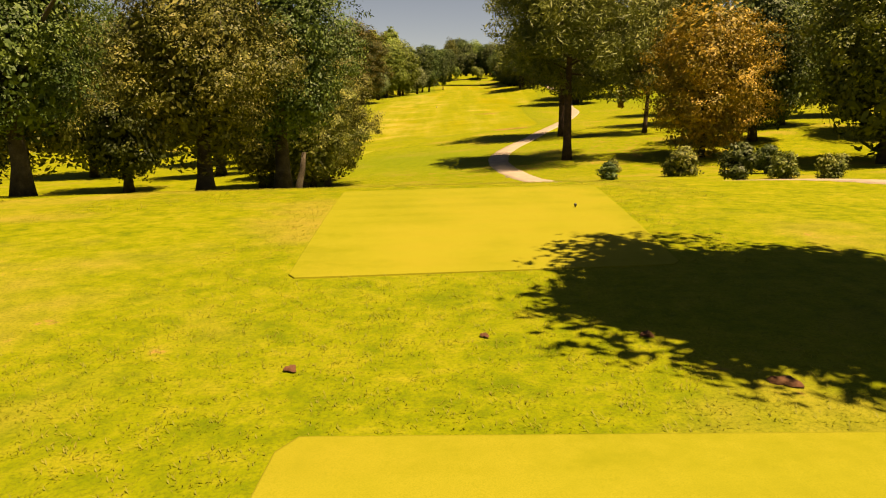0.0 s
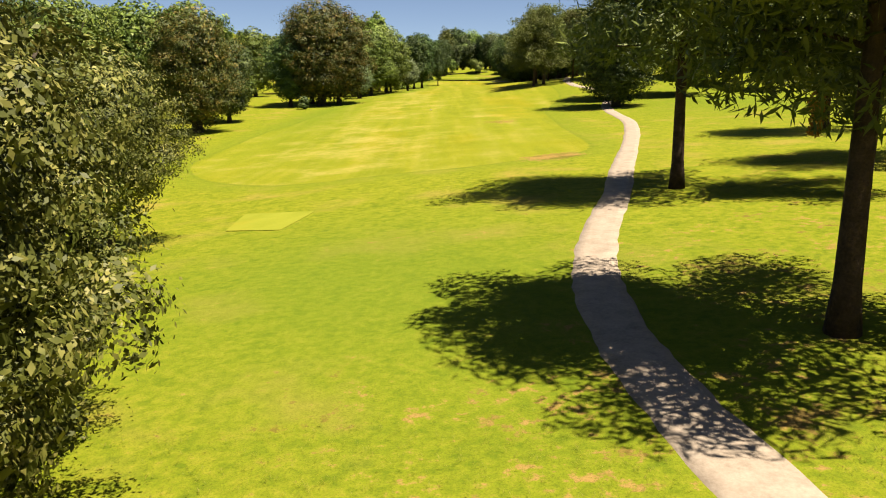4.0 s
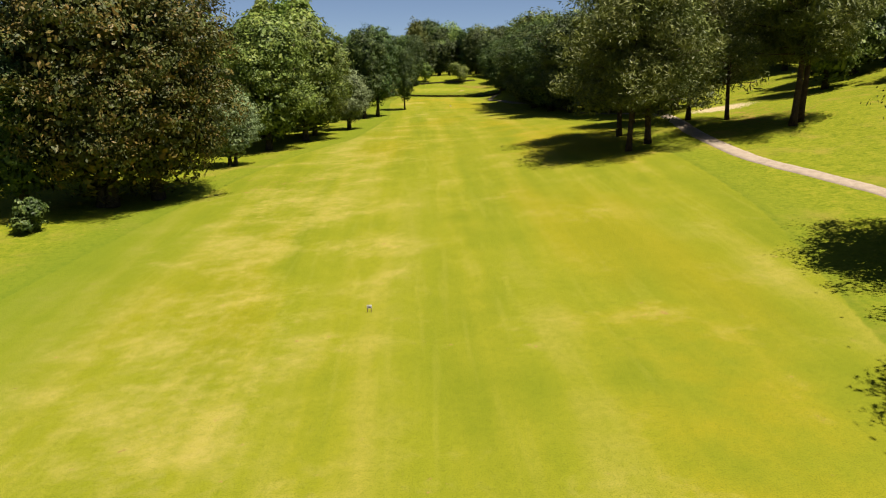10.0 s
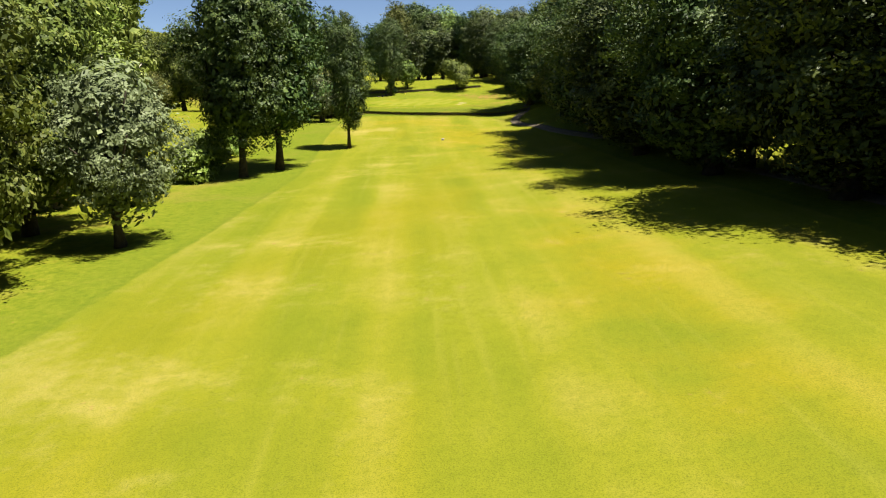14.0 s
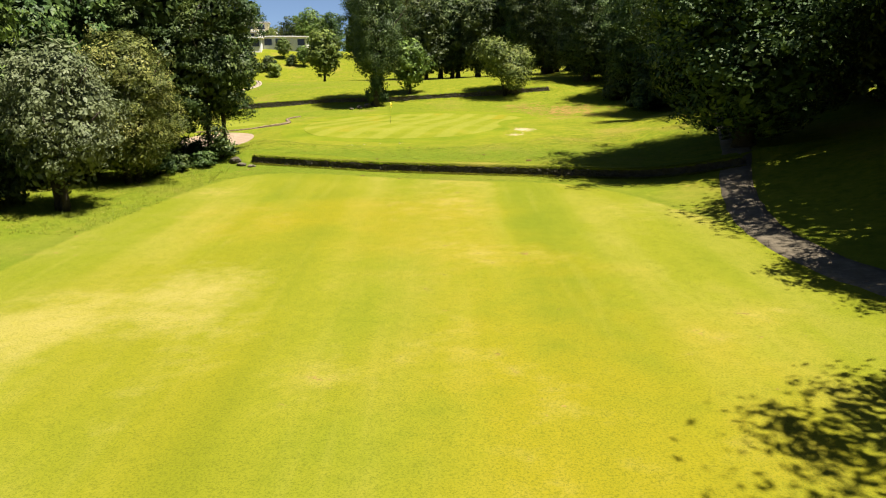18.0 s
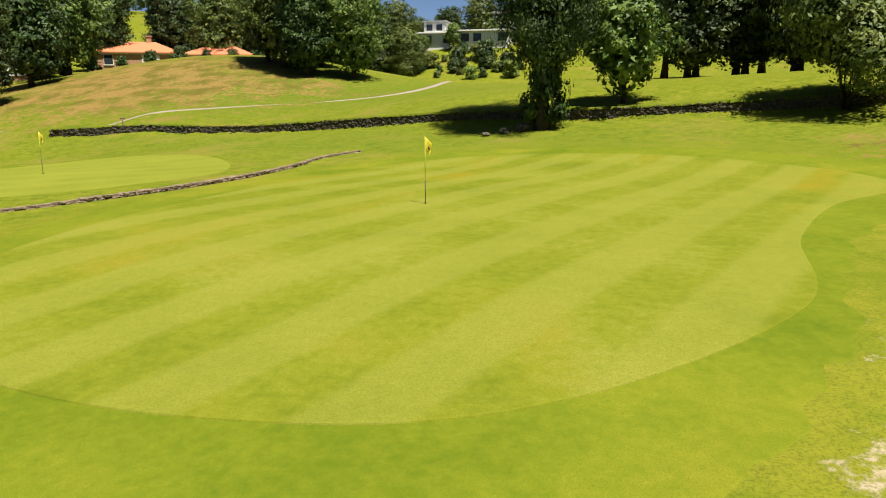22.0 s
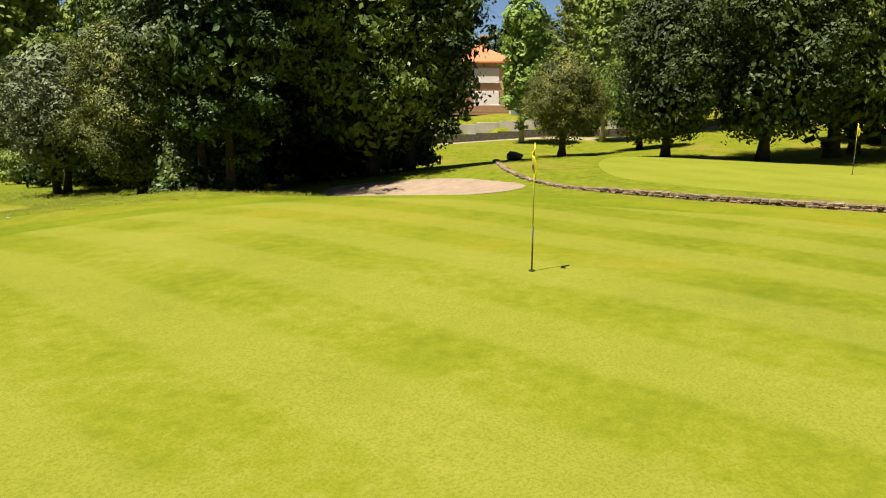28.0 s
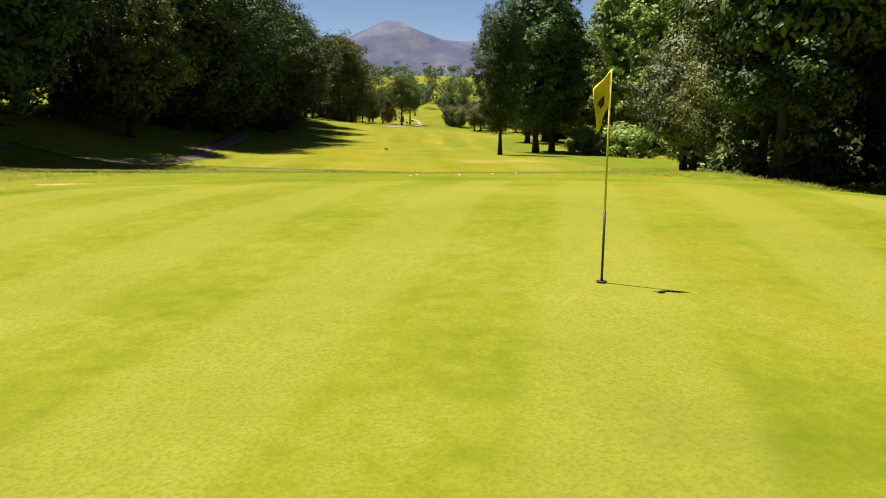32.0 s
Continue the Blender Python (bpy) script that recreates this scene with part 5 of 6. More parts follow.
def earth_mound(x, y, size, seed):
    """A small spill of bare red earth."""
    rng = random.Random(seed)
    verts, faces = [(0, 0, size * 0.08)], []
    n = 16
    for r, z in ((0.45, 0.075), (0.8, 0.045), (1.0, -0.09)):
        for k in range(n):
            a = 2 * math.pi * k / n
            w = r * size * (0.5 + 0.14 * math.sin(a * 3 + seed) + rng.uniform(-0.07, 0.07))
            verts.append((math.cos(a) * w * 1.35, math.sin(a) * w, z * size + rng.uniform(-0.01, 0.012)))
    faces += [(0, 1 + k, 1 + (k + 1) % n) for k in range(n)]
    for r in range(2):
        for k in range(n):
            a, b = 1 + r * n + k, 1 + r * n + (k + 1) % n
            faces.append((a, a + n, b + n, b))
    ob = new("earth_mound", mesh_of("earth_mound", verts, faces, EARTH, True))
    ob.matrix_basis = pose(x, y, stand(x, y, -0.035), 0, 0, rng.uniform(0, 360))
    return tagged(ob, "small mound of bare red earth in the grass", "earth", "earth mounds")


for i, (x, y, s) in enumerate(((-2.0, 8.5, 0.15), (0.5, 9.6, 0.12), (2.75, 9.5, 0.17), (3.9, 7.8, 0.27), (6.4, 417.7, 0.12), (8.7, 417.1, 0.13), (8.95, 417.4, 0.1), (4.3, 413.5, 0.22), (11.9, 414.5, 0.17),
                               (14.8, 411.9, 0.3), (6.1, 409.5, 0.16), (3.6, 410.6, 0.18))):
    earth_mound(x, y, s, i)

WHITE = plain("greyed_white_paint", (0.5, 0.5, 0.52), 0.5, vary=0.06)
BLACK = plain("black_paint", (0.02, 0.02, 0.022), 0.5)
TIMBER = plain("weathered_timber", (0.16, 0.1, 0.06), 0.8, vary=0.2, scale=8)
POLE_YELLOW = plain("pole_yellow", (0.62, 0.56, 0.08), 0.4)
FLAG_YELLOW = plain("flag_yellow", (0.68, 0.56, 0.025), 0.8, vary=0.05)
CUP_SHADE = plain("cup_shade", (0.012, 0.012, 0.01), 0.8)


def flagstick(x, y, tall=2.13, turn=200):
    root = new("golf_flag")
    v, f = tube([(0, 0, 0.75), (0, 0, tall)], [0.011, 0.009], 8)
    part("pole", mesh_of("pole", v, f, POLE_YELLOW, True), root, "thin yellow upper pole")
    v, f = tube([(0, 0, -0.1), (0, 0, 0.75)], [0.013, 0.013], 8)
    part("lower_pole", mesh_of("lower_pole", v, f, BLACK, True), root, "black lower pole")
    rows, cols = 11, 9
    verts = []
    for i in range(rows):
        for j in range(cols):
            s, u = j / (cols - 1), i / (rows - 1)
            verts.append((0.012 + 0.19 * s * (1 - 0.2 * u) + 0.015 * math.sin(u * 5) * s, 0.05 * math.sin(s * 6.5 + u * 3) * s,
                          tall - 0.01 - 0.34 * u - 0.27 * s * (0.75 + 0.25 * u)))
    faces = [(i * cols + j, i * cols + j + 1, (i + 1) * cols + j + 1, (i + 1) * cols + j) for i in range(rows - 1) for j in range(cols - 1)]
    cloth = part("cloth", mesh_of("cloth", verts, faces, FLAG_YELLOW, True), root, "limp bright yellow cloth flag")
    thick = cloth.modifiers.new("thickness", "SOLIDIFY")
    thick.thickness = 0.004
    spot = [(0.07 + 0.075 * s, 0.05 * math.sin((0.3 + 0.4 * s) * 6.5 + 1.2) * (0.3 + 0.4 * s) + side, tall - 0.25 - 0.1 * s - 0.09 * u)
            for side in (-0.006, 0.006) for u in (0, 1) for s in (0, 0.5, 1)]
    mark = [(0, 1, 4, 3), (1, 2, 5, 4), (6, 9, 10, 7), (7, 10, 11, 8), (0, 6, 7, 1), (1, 7, 8, 2), (3, 4, 10, 9), (4, 5, 11, 10)]
    part("emblem", mesh_of("emblem", spot, mark, BLACK), cloth, "dark emblem shape")
    # closed plug; its near-black top paints the shade inside the hole
    v, f = tube([(0, 0, -0.08), (0, 0, 0.006)], [0.054, 0.054], 18)
    part("cup", mesh_of("cup", v, f, CUP_SHADE), root, "hole cup, a plug painted dark for the shade inside")
    root.matrix_basis = pose(x, y, stand(x, y, -0.027), 0, 0, turn)
    return tagged(root, "yellow golf flag on a thin pole in the putting green", "flag", "golf flags")


flagstick(3.48, 437.48, 2.13, 20)
flagstick(-20.3, 441.8, 2.13, 20)


def board_sign(name, x, y, wide, tall, legs, material, turn, label, bars=0):
    """A small board on two legs; bars stand for writing that cannot be read."""
    root = new(name)
    v, f = box(-wide / 2, -0.015, legs, wide / 2, 0.015, legs + tall, 0.006)
    board = part("board", mesh_of("board", v, f, material), root)
    for k in range(bars):
        z = legs + tall * (0.25 + 0.22 * k)
        v, f = box(-wide * 0.32, -0.019, z, wide * (0.32 - 0.1 * k), -0.0155, z + tall * 0.1)
        part("bar", mesh_of("bar", v, f, BLACK), board)
    for sx in (-1, 1):
        v, f = box(sx * wide * 0.36 - 0.02, -0.02, -0.15, sx * wide * 0.36 + 0.02, 0.02, legs + 0.03, 0.005)
        part("leg", mesh_of("leg", v, f, TIMBER), root)
    root.matrix_basis = pose(x, y, stand(x, y, 0.0), 0, 0, turn)
    return tagged(root, label, "sign")


board_sign("distance_sign", 9.1, 367.0, 0.36, 0.22, 0.2, WHITE, 0, "small white board on two legs standing on the fairway", 3)
board_sign("distance_sign", -3.8, 207.5, 0.3, 0.2, 0.18, WHITE, 0, "small white board on two legs standing on the fairway", 2)
board_sign("notice_board", 3.4, 479.2, 1.5, 0.9, 0.8, plain("board_brown", (0.05, 0.018, 0.011), 0.9), 20, "reddish brown wooden notice board under the trees")
root = new("signpost")
v, f = tube([(0, 0, -0.2), (0, 0, 1.05)], [0.06, 0.055], 10)
part("post", mesh_of("post", v, f, TIMBER, True), root)
v, f = box(-0.22, -0.05, 0.85, 0.22, 0.05, 1.0, 0.01)
part("crossboard", mesh_of("crossboard", v, f, TIMBER), root)
root.matrix_basis = pose(-44.9, 469.3, stand(-44.9, 469.3), 0, 0, 30)
tagged(root, "short dark wooden signpost beside the path", "signpost")


def tee_marker(x, y, material, label):
    root = new("tee_marker")
    bm = bmesh.new()
    bmesh.ops.create_uvsphere(bm, u_segments=14, v_segments=8, radius=0.045)
    data = bpy.data.meshes.new("ball")
    bm.to_mesh(data)
    bm.free()
    data.materials.append(material)
    data.shade_smooth()
    ball = part("ball", data, root)
    ball.location = (0, 0, 0.045)
    v, f = tube([(0, 0, -0.05), (0, 0, 0.03)], [0.02, 0.02], 8)
    part("spike", mesh_of("spike", v, f, BLACK), root)
    root.matrix_basis = pose(x, y, stand(x, y, -0.05))
    return tagged(root, label, "tee marker")


tee_marker(3.7, 20.9, BLACK, "small dark ball marking the tee")


def dead_tree(x, y, tall, bark=PALE_BARK, twigs=3, wide=1.0):
    rng = random.Random(8)
    root = new("dead_tree")
    pieces = [tube([(0, 0, -0.1), (0.08, 0.05, tall * 0.3), (-0.05, 0.1, tall * 0.62), (0.1, 0, tall)], [0.16, 0.12, 0.07, 0.015], 8)]
    limbs = []
    for i in range(int(22 * wide)):
        s = rng.uniform(0.28, 0.95)
        a = i * 2.4
        start = Vector((0.02, 0.04, tall * s))
        reach = wide * tall * (0.16 + 0.26 * (1 - s)) * rng.uniform(0.7, 1.2)
        end = start + Vector((math.cos(a) * reach, math.sin(a) * reach, reach * rng.uniform(0.3, 1.0)))
        mid = start.lerp(end, 0.5) + Vector((0, 0, -0.08))
        limbs.append(tube([start, mid, end], [0.045, 0.028, 0.008], 5))
        for k in range(twigs):
            p = start.lerp(end, rng.uniform(0.25, 0.98))
            limbs.append(tube([p, p + Vector((rng.uniform(-0.5, 0.5), rng.uniform(-0.5, 0.5), rng.uniform(0.1, 0.6))) * tall / 7], [0.018, 0.005], 4))
    v, f = joined(pieces)
    part("trunk", mesh_of("trunk", v, f, bark, True), root)
    v, f = joined(limbs)
    part("limb", mesh_of("limb", v, f, bark, True), root)
    root.matrix_basis = pose(x, y, stand(x, y))
    return tagged(root, "bare dead tree with pale grey branches", "tree")


dead_tree(-60.0, 466.1, 7.0)
plant(bush_bright, -63.0, 467.0, 0.7, 1.0)
root = dead_tree(32.6, 291.0, 12.5, rocky("brown_dead_bark", (0.09, 0.07, 0.04), (0.17, 0.13, 0.08), (0.27, 0.22, 0.15), 3.0, 0.5), 14, 1.5)
tagged(root, "leafless brown tree with a fan of fine twigs", "tree")

# ivy-clad stump between the chestnuts at the tee
root = new("leaning_stump")
v, f = tube([(0, 0, -0.1), (0.1, 0, 0.5), (0.28, 0.05, 1.3), (0.4, 0.1, 2.2)], [0.26, 0.19, 0.16, 0.1], 9)
part("bole", mesh_of("bole", v, f, BARK, True), root)
root.matrix_basis = pose(-8.2, 38.3, stand(-8.2, 38.3))
tagged(root, "brown leaning stump among the chestnut trees", "stump")

# culvert under the path
root = new("culvert")
for sx in (-1, 1):
    v, f = box(sx * 0.75 - 0.14, -0.3, -0.4, sx * 0.75 + 0.14, 0.3, 0.1, 0.03)
    part("cheek", mesh_of("cheek", v, f, STONE), root)
v, f = box(-0.95, -0.35, 0.04, 0.95, 0.35, 0.2, 0.03)
part("lintel", mesh_of("lintel", v, f, STONE), root)
root.matrix_basis = pose(4.75, 56.6, stand(4.75, 56.6, 0.2), 0, 0, 84)
tagged(root, "small stone culvert under the edge of the path", "culvert")

# ---- houses ----
PLASTER = plain("warm_plaster", (0.5, 0.33, 0.22), 0.85, vary=0.08, scale=1.2)
BRICKWORK = plain("pinkish_stone_facing", (0.4, 0.22, 0.12), 0.85, vary=0.2, scale=4)
WHITEWASH = plain("white_render", (0.68, 0.66, 0.62), 0.8, vary=0.05, scale=1.0)
CREAM = plain("cream_render", (0.52, 0.45, 0.27), 0.8, vary=0.06, scale=1.0)
ROOF_TILE = plain("orange_roof_tiles", (0.52, 0.17, 0.07), 0.8, vary=0.15, scale=6)
GREY_ROOF = plain("grey_flat_roof", (0.32, 0.32, 0.33), 0.7)
GREEN_WALL = plain("grey_green_render", (0.2, 0.24, 0.17), 0.85, vary=0.1, scale=1.0)
SHUTTER = plain("pale_roller_shutter", (0.66, 0.62, 0.56), 0.6, vary=0.03)
CONCRETE = rocky("stained_concrete", (0.24, 0.2, 0.15), (0.4, 0.36, 0.29), (0.5, 0.46, 0.4), 0.6, 0.2)
PANE = plain("dark_window_glass", (0.03, 0.035, 0.04), 0.08, vary=0.05)


def hip_roof(x0, y0, x1, y1, z, rise, over=0.5, thick=0.18):
    x0, y0, x1, y1 = x0 - over, y0 - over, x1 + over, y1 + over
    w = min(x1 - x0, y1 - y0) / 2
    if x1 - x0 > y1 - y0:
        r0, r1 = (x0 + w, (y0 + y1) / 2, z + rise), (x1 - w, (y0 + y1) / 2, z + rise)
    else:
        r0, r1 = ((x0 + x1) / 2, y0 + w, z + rise), ((x0 + x1) / 2, y1 - w, z + rise)
    e = [(x0, y0, z), (x1, y0, z), (x1, y1, z), (x0, y1, z)]
    b = [(p[0], p[1], z - thick) for p in e]
    v = e + [r0, r1] + b
    if x1 - x0 > y1 - y0:
        f = [(0, 1, 5, 4), (1, 2, 5), (2, 3, 4, 5), (3, 0, 4)]
    else:
        f = [(0, 1, 4), (1, 2, 5, 4), (2, 3, 5), (3, 0, 4, 5)]
    f += [(0, 6, 7, 1), (1, 7, 8, 2), (2, 8, 9, 3), (3, 9, 6, 0), (9, 8, 7, 6)]
    return v, f


def window(root, x, y, z, wide, tall, side, shut=False):
    """A window with frame, pane and sill in the wall facing side (+1: +y, -1: -y, 2: +x)."""
    if side in (1, -1):
        v, f = box(x - wide / 2 - 0.08, y - 0.06, z - 0.08, x + wide / 2 + 0.08, y + 0.06, z + tall + 0.08)
    else:
        v, f = box(x - 0.06, y - wide / 2 - 0.08, z - 0.08, x + 0.06, y + wide / 2 + 0.08, z + tall + 0.08)
    w = part("window", mesh_of("window", v, f, WHITEWASH), root)
    if side in (1, -1):
        v, f = box(x - wide / 2, y - 0.08, z, x + wide / 2, y + 0.08, z + tall)
        part("shutter" if shut else "pane", mesh_of("pane", v, f, SHUTTER if shut else PANE), w)
        v, f = box(x - wide / 2 - 0.15, y - 0.16, z - 0.16, x + wide / 2 + 0.15, y + 0.16, z - 0.09)
    else:
        v, f = box(x - 0.08, y - wide / 2, z, x + 0.08, y + wide / 2, z + tall)
        part("shutter" if shut else "pane", mesh_of("pane", v, f, SHUTTER if shut else PANE), w)
        v, f = box(x - 0.16, y - wide / 2 - 0.15, z - 0.16, x + 0.16, y + wide / 2 + 0.15, z - 0.09)
    part("sill", mesh_of("sill", v, f, WHITEWASH), w)


def tiled_house(x, y, turn, label, wide=11, deep=9, storeys=2, wing=True, scale=1.0, wall=None, z=None):
    """A villa with hipped orange roof, a lower wing, a chimney and a terrace."""
    root = new("house")
    wall = wall or PLASTER
    tall = 2.9 * storeys
    v, f = box(-wide / 2, -deep / 2, -1.5, wide / 2, deep / 2, tall, 0.03)
    part("wall", mesh_of("wall", v, f, wall), root)
    v, f = box(-wide / 2 - 0.03, -deep / 2 - 0.03, -1.5, wide / 2 + 0.03, deep / 2 + 0.03, 2.6)
    part("lower_wall", mesh_of("lower_wall", v, f, BRICKWORK), root, "pinkish stone-faced ground floor")
    v, f = hip_roof(-wide / 2, -deep / 2, wide / 2, deep / 2, tall + 0.1, deep * 0.24)
    roof = part("roof", mesh_of("roof", v, f, ROOF_TILE), root, "orange clay-tiled hip roof")
    v, f = joined([box(wide * 0.12, -0.4, tall + 0.8, wide * 0.12 + 0.9, 0.4, tall + deep * 0.24 + 1.0, 0.03), box(wide * 0.12 - 0.12, -0.52, tall + deep * 0.24 + 1.0, wide * 0.12 + 1.02, 0.52, tall + deep * 0.24 + 1.25, 0.03)])
    part("chimney", mesh_of("chimney", v, f, BRICKWORK), roof)
    for s in range(storeys):
        for k, (px, shut) in enumerate(((-wide * 0.28, False), (wide * 0.18, True))):
            window(root, px, -deep / 2 - 0.05, 0.7 + s * 2.9, 1.5 if k == 0 else 3.0, 1.5 if s else 1.7, -1, shut)
        window(root, wide / 2 + 0.05, 0, 0.8 + s * 2.9, 1.4, 1.4, 2)
    if wing:
        v, f = box(wide / 2 - 0.6, -deep / 2 - 2.6, -1.5, wide / 2 + 4.2, 0.6, 2.7, 0.03)
        part("wing_wall", mesh_of("wing_wall", v, f, GREEN_WALL), root, "grey-green rendered side wing")
        v, f = hip_roof(wide / 2 - 0.6, -deep / 2 - 2.6, wide / 2 + 4.2, 0.6, 2.8, 1.3)
        part("wing_roof", mesh_of("wing_roof", v, f, ROOF_TILE), root)
        window(root, wide / 2 + 2.0, -deep / 2 - 2.65, 0.8, 1.2, 1.2, -1)
        v, f = joined([box(-wide / 2 - 4.5, -deep / 2 - 1.8, -0.25, wide / 2 - 0.8, -deep / 2 - 0.04, 0.0), box(-wide / 2 - 4.5, -deep / 2 - 1.8, 0.0, wide / 2 - 0.8, -deep / 2 - 1.65, 0.85, 0.03)])
        part("terrace", mesh_of("terrace", v, f, BRICKWORK), root)
        v, f = hip_roof(-wide / 2 - 4.2, -deep / 2 - 1.5, -wide / 2 - 0.2, deep / 4, 2.75, 0.9)
        part("porch_roof", mesh_of("porch_roof", v, f, ROOF_TILE), root)
        for k in range(3):
            v, f = tube([(-wide / 2 - 4.0 + 1.7 * k, -deep / 2 - 1.4, 0), (-wide / 2 - 4.0 + 1.7 * k, -deep / 2 - 1.4, 2.7)], [0.14, 0.12], 10)
            part("column", mesh_of("column", v, f, WHITEWASH, True), root)
    m = pose(x, y, stand(x, y, 0.0) if z is None else z, 0, 0, turn)
    root.matrix_basis = m @ Matrix.Scale(scale, 4)
    return tagged(root, label, "house")


def modern_house(x, y, turn, wide, deep, material, label, upper=True, z=None):
    root = new("house")
    v, f = box(-wide / 2, -deep / 2, -2.5, wide / 2, deep / 2, 3.0, 0.03)
    part("wall", mesh_of("wall", v, f, material), root)
    v, f = box(-wide / 2 - 0.5, -deep / 2 - 0.9, 3.0, wide / 2 + 0.5, deep / 2 + 0.4, 3.35, 0.03)
    part("roof", mesh_of("roof", v, f, WHITEWASH), root, "white flat roof slab")
    for k in range(4):
        window(root, -wide / 2 + (k + 0.5) * wide / 4, -deep / 2 - 0.05, 0.5, wide / 4 * 0.66, 2.0, -1, k == 2)
    if upper:
        v, f = box(-wide * 0.32, -deep * 0.3, 3.35, wide * 0.34, deep * 0.4, 6.1, 0.03)
        part("upper_wall", mesh_of("upper_wall", v, f, material), root)
        v, f = box(-wide * 0.36, -deep * 0.38, 6.1, wide * 0.38, deep * 0.44, 6.4, 0.03)
        part("upper_roof", mesh_of("upper_roof", v, f, GREY_ROOF), root)
        for k in range(2):
            window(root, -wide * 0.15 + k * wide * 0.3, -deep * 0.3 - 0.05, 3.9, wide * 0.18, 1.6, -1)
    root.matrix_basis = pose(x, y, stand(x, y, 0.0) if z is None else z, 0, 0, turn)
    return tagged(root, label, "house")


def facing(d, side=0.0):
    """A place d metres out from the first green towards the villa, and aside."""
    return 13.8 - 0.885 * d + 0.466 * side, 442 - 0.466 * d - 0.885 * side


x, y = facing(112, 1.0)
tiled_house(x, y, 117.8, "pinkish two-storey villa with orange tiled roofs above a lawn", 11, 9, 2, True, 1.22)
tiled_house(-108, 434, 100, "villa with orange tiled roof on the wooded hillside", 12, 9, 2, False, 1.0, CREAM)
tiled_house(-99, 523, 40, "low house with orange tiled roof behind the parched hill", 16, 9, 1, False, 1.0, WHITEWASH)
tiled_house(-113, 506, 40, "low house with orange tiled roof behind a hedge", 14, 9, 1, False, 1.0, WHITEWASH)
tiled_house(-87, 533, 30, "low house with orange tiled roof and chimney", 13, 8, 1, False, 1.0, WHITEWASH)
modern_house(-70.6, 600, 12, 9, 8, WHITEWASH, "white modern flat-roofed house on the hillside", True)
modern_house(-56.0, 600, 8, 13, 8, WHITEWASH, "long white modern house with large windows", False)
modern_house(-54.5, 614, 8, 12, 8, CREAM, "cream modern house with a flat roof on the hill", True)
modern_house(-43.0, 606, 5, 14, 8, WHITEWASH, "white modern house behind a grey tree", False)
modern_house(-139, 390, -60, 14, 9, WHITEWASH, "white house on the wooded hillside", True)

# retaining wall, field wall and garden below the villa
for name, d, tall, material, label, length in (("retaining_wall", 100.0, 2.15, CONCRETE, "stained concrete retaining wall below the villa's lawn", 46),
                                               ("field_wall", 94.0, 1.0, STONE, "grey stone field wall along the lane", 40)):
    rng = random.Random(int(d))
    pieces = []
    n = 14
    for k in range(n):
        ax, ay = facing(d, -length / 2 + k * length / n)
        bx, by = facing(d, -length / 2 + (k + 1) * length / n)
        base = min(float(height(*facing(d - 0.8, -length / 2 + (k + 0.5) * length / n))), float(height(*facing(d + 0.8, -length / 2 + (k + 0.5) * length / n)))) - 0.3
        nx, ny = 0.885 * 0.18, 0.466 * 0.18
        top = base + 0.3 + tall
        v = [(ax - nx, ay - ny, base), (bx - nx, by - ny, base), (bx + nx, by + ny, base), (ax + nx, ay + ny, base),
             (ax - nx, ay - ny, top), (bx - nx, by - ny, top), (bx + nx, by + ny, top), (ax + nx, ay + ny, top)]
        pieces.append((v, [(0, 1, 5, 4), (1, 2, 6, 5), (2, 3, 7, 6), (3, 0, 4, 7), (4, 5, 6, 7)]))
    v, f = joined(pieces)
    tagged(new(name, mesh_of(name, v, f, material)), label, "wall", kind="structure")
for d, side, s, kind in ((97.5, 3.5, 0.75, under), (103, 1.5, 0.6, bush_gold), (104, -6, 0.7, bush_dark), (106, 6.5, 0.5, bush_bright), (103.5, 9, 0.5, bush_gold),
                         (96, -14, 1.3, under), (96, 14, 1.3, under), (97, 19, 1.4, bush_bright)):
    x, y = facing(d, side)
    plant(kind, x, y, s, d)

x, y = facing(104.5, -6.5)
v, f = box(-4.5, -0.12, -0.6, 4.5, 0.12, 0.95, 0.03)
ob = new("garden_wall", mesh_of("garden_wall", v, f, WHITEWASH))
ob.matrix_basis = pose(x, y, stand(x, y, 0.0), 0, 0, 117.8)
tagged(ob, "low white rendered garden wall before the villa", "wall", kind="structure")

# dirt lane before the villa, and the path over the far slope
def lane(name, points, half, label):
    way = smooth_line(points, 8)
    verts, faces = [], []
    for i, p in enumerate(way):
        d = way[min(i + 1, len(way) - 1)] - way[max(i - 1, 0)]
        d /= np.linalg.norm(d)
        side = np.array((-d[1], d[0]))
        for off, lift in ((-1.15, -0.15), (-1, 0.05), (0, 0.09), (1, 0.05), (1.15, -0.15)):
            q = p + side * off * half
            verts.append((q[0], q[1], float(height(q[0], q[1])) + lift))
        if i:
            faces += [((i - 1) * 5 + k, (i - 1) * 5 + k + 1, i * 5 + k + 1, i * 5 + k) for k in range(4)]
    data = mesh_of(name, verts, faces, PATH_MAT, True)
    if sum(f.normal.z for f in data.polygons) < 0:
        data.flip_normals()
    return tagged(new(name, data), label, "path", kind="structure")


lane("dirt_lane", [facing(90, -60), facing(90.5, -20), facing(91, 0), facing(90.5, 20), facing(88, 50)], 1.5, "pale dry dirt lane below the villa")
lane("hill_path", [(-78, 462.5), (-62, 464.5), (-54, 468.8), (-48, 474), (-42.5, 478), (-37, 482), (-31, 485.5), (-26.5, 489.5), (-25.5, 497), (-28, 509), (-34.5, 529.6), (-36, 545)], 0.5, "narrow pale path climbing the far slope")

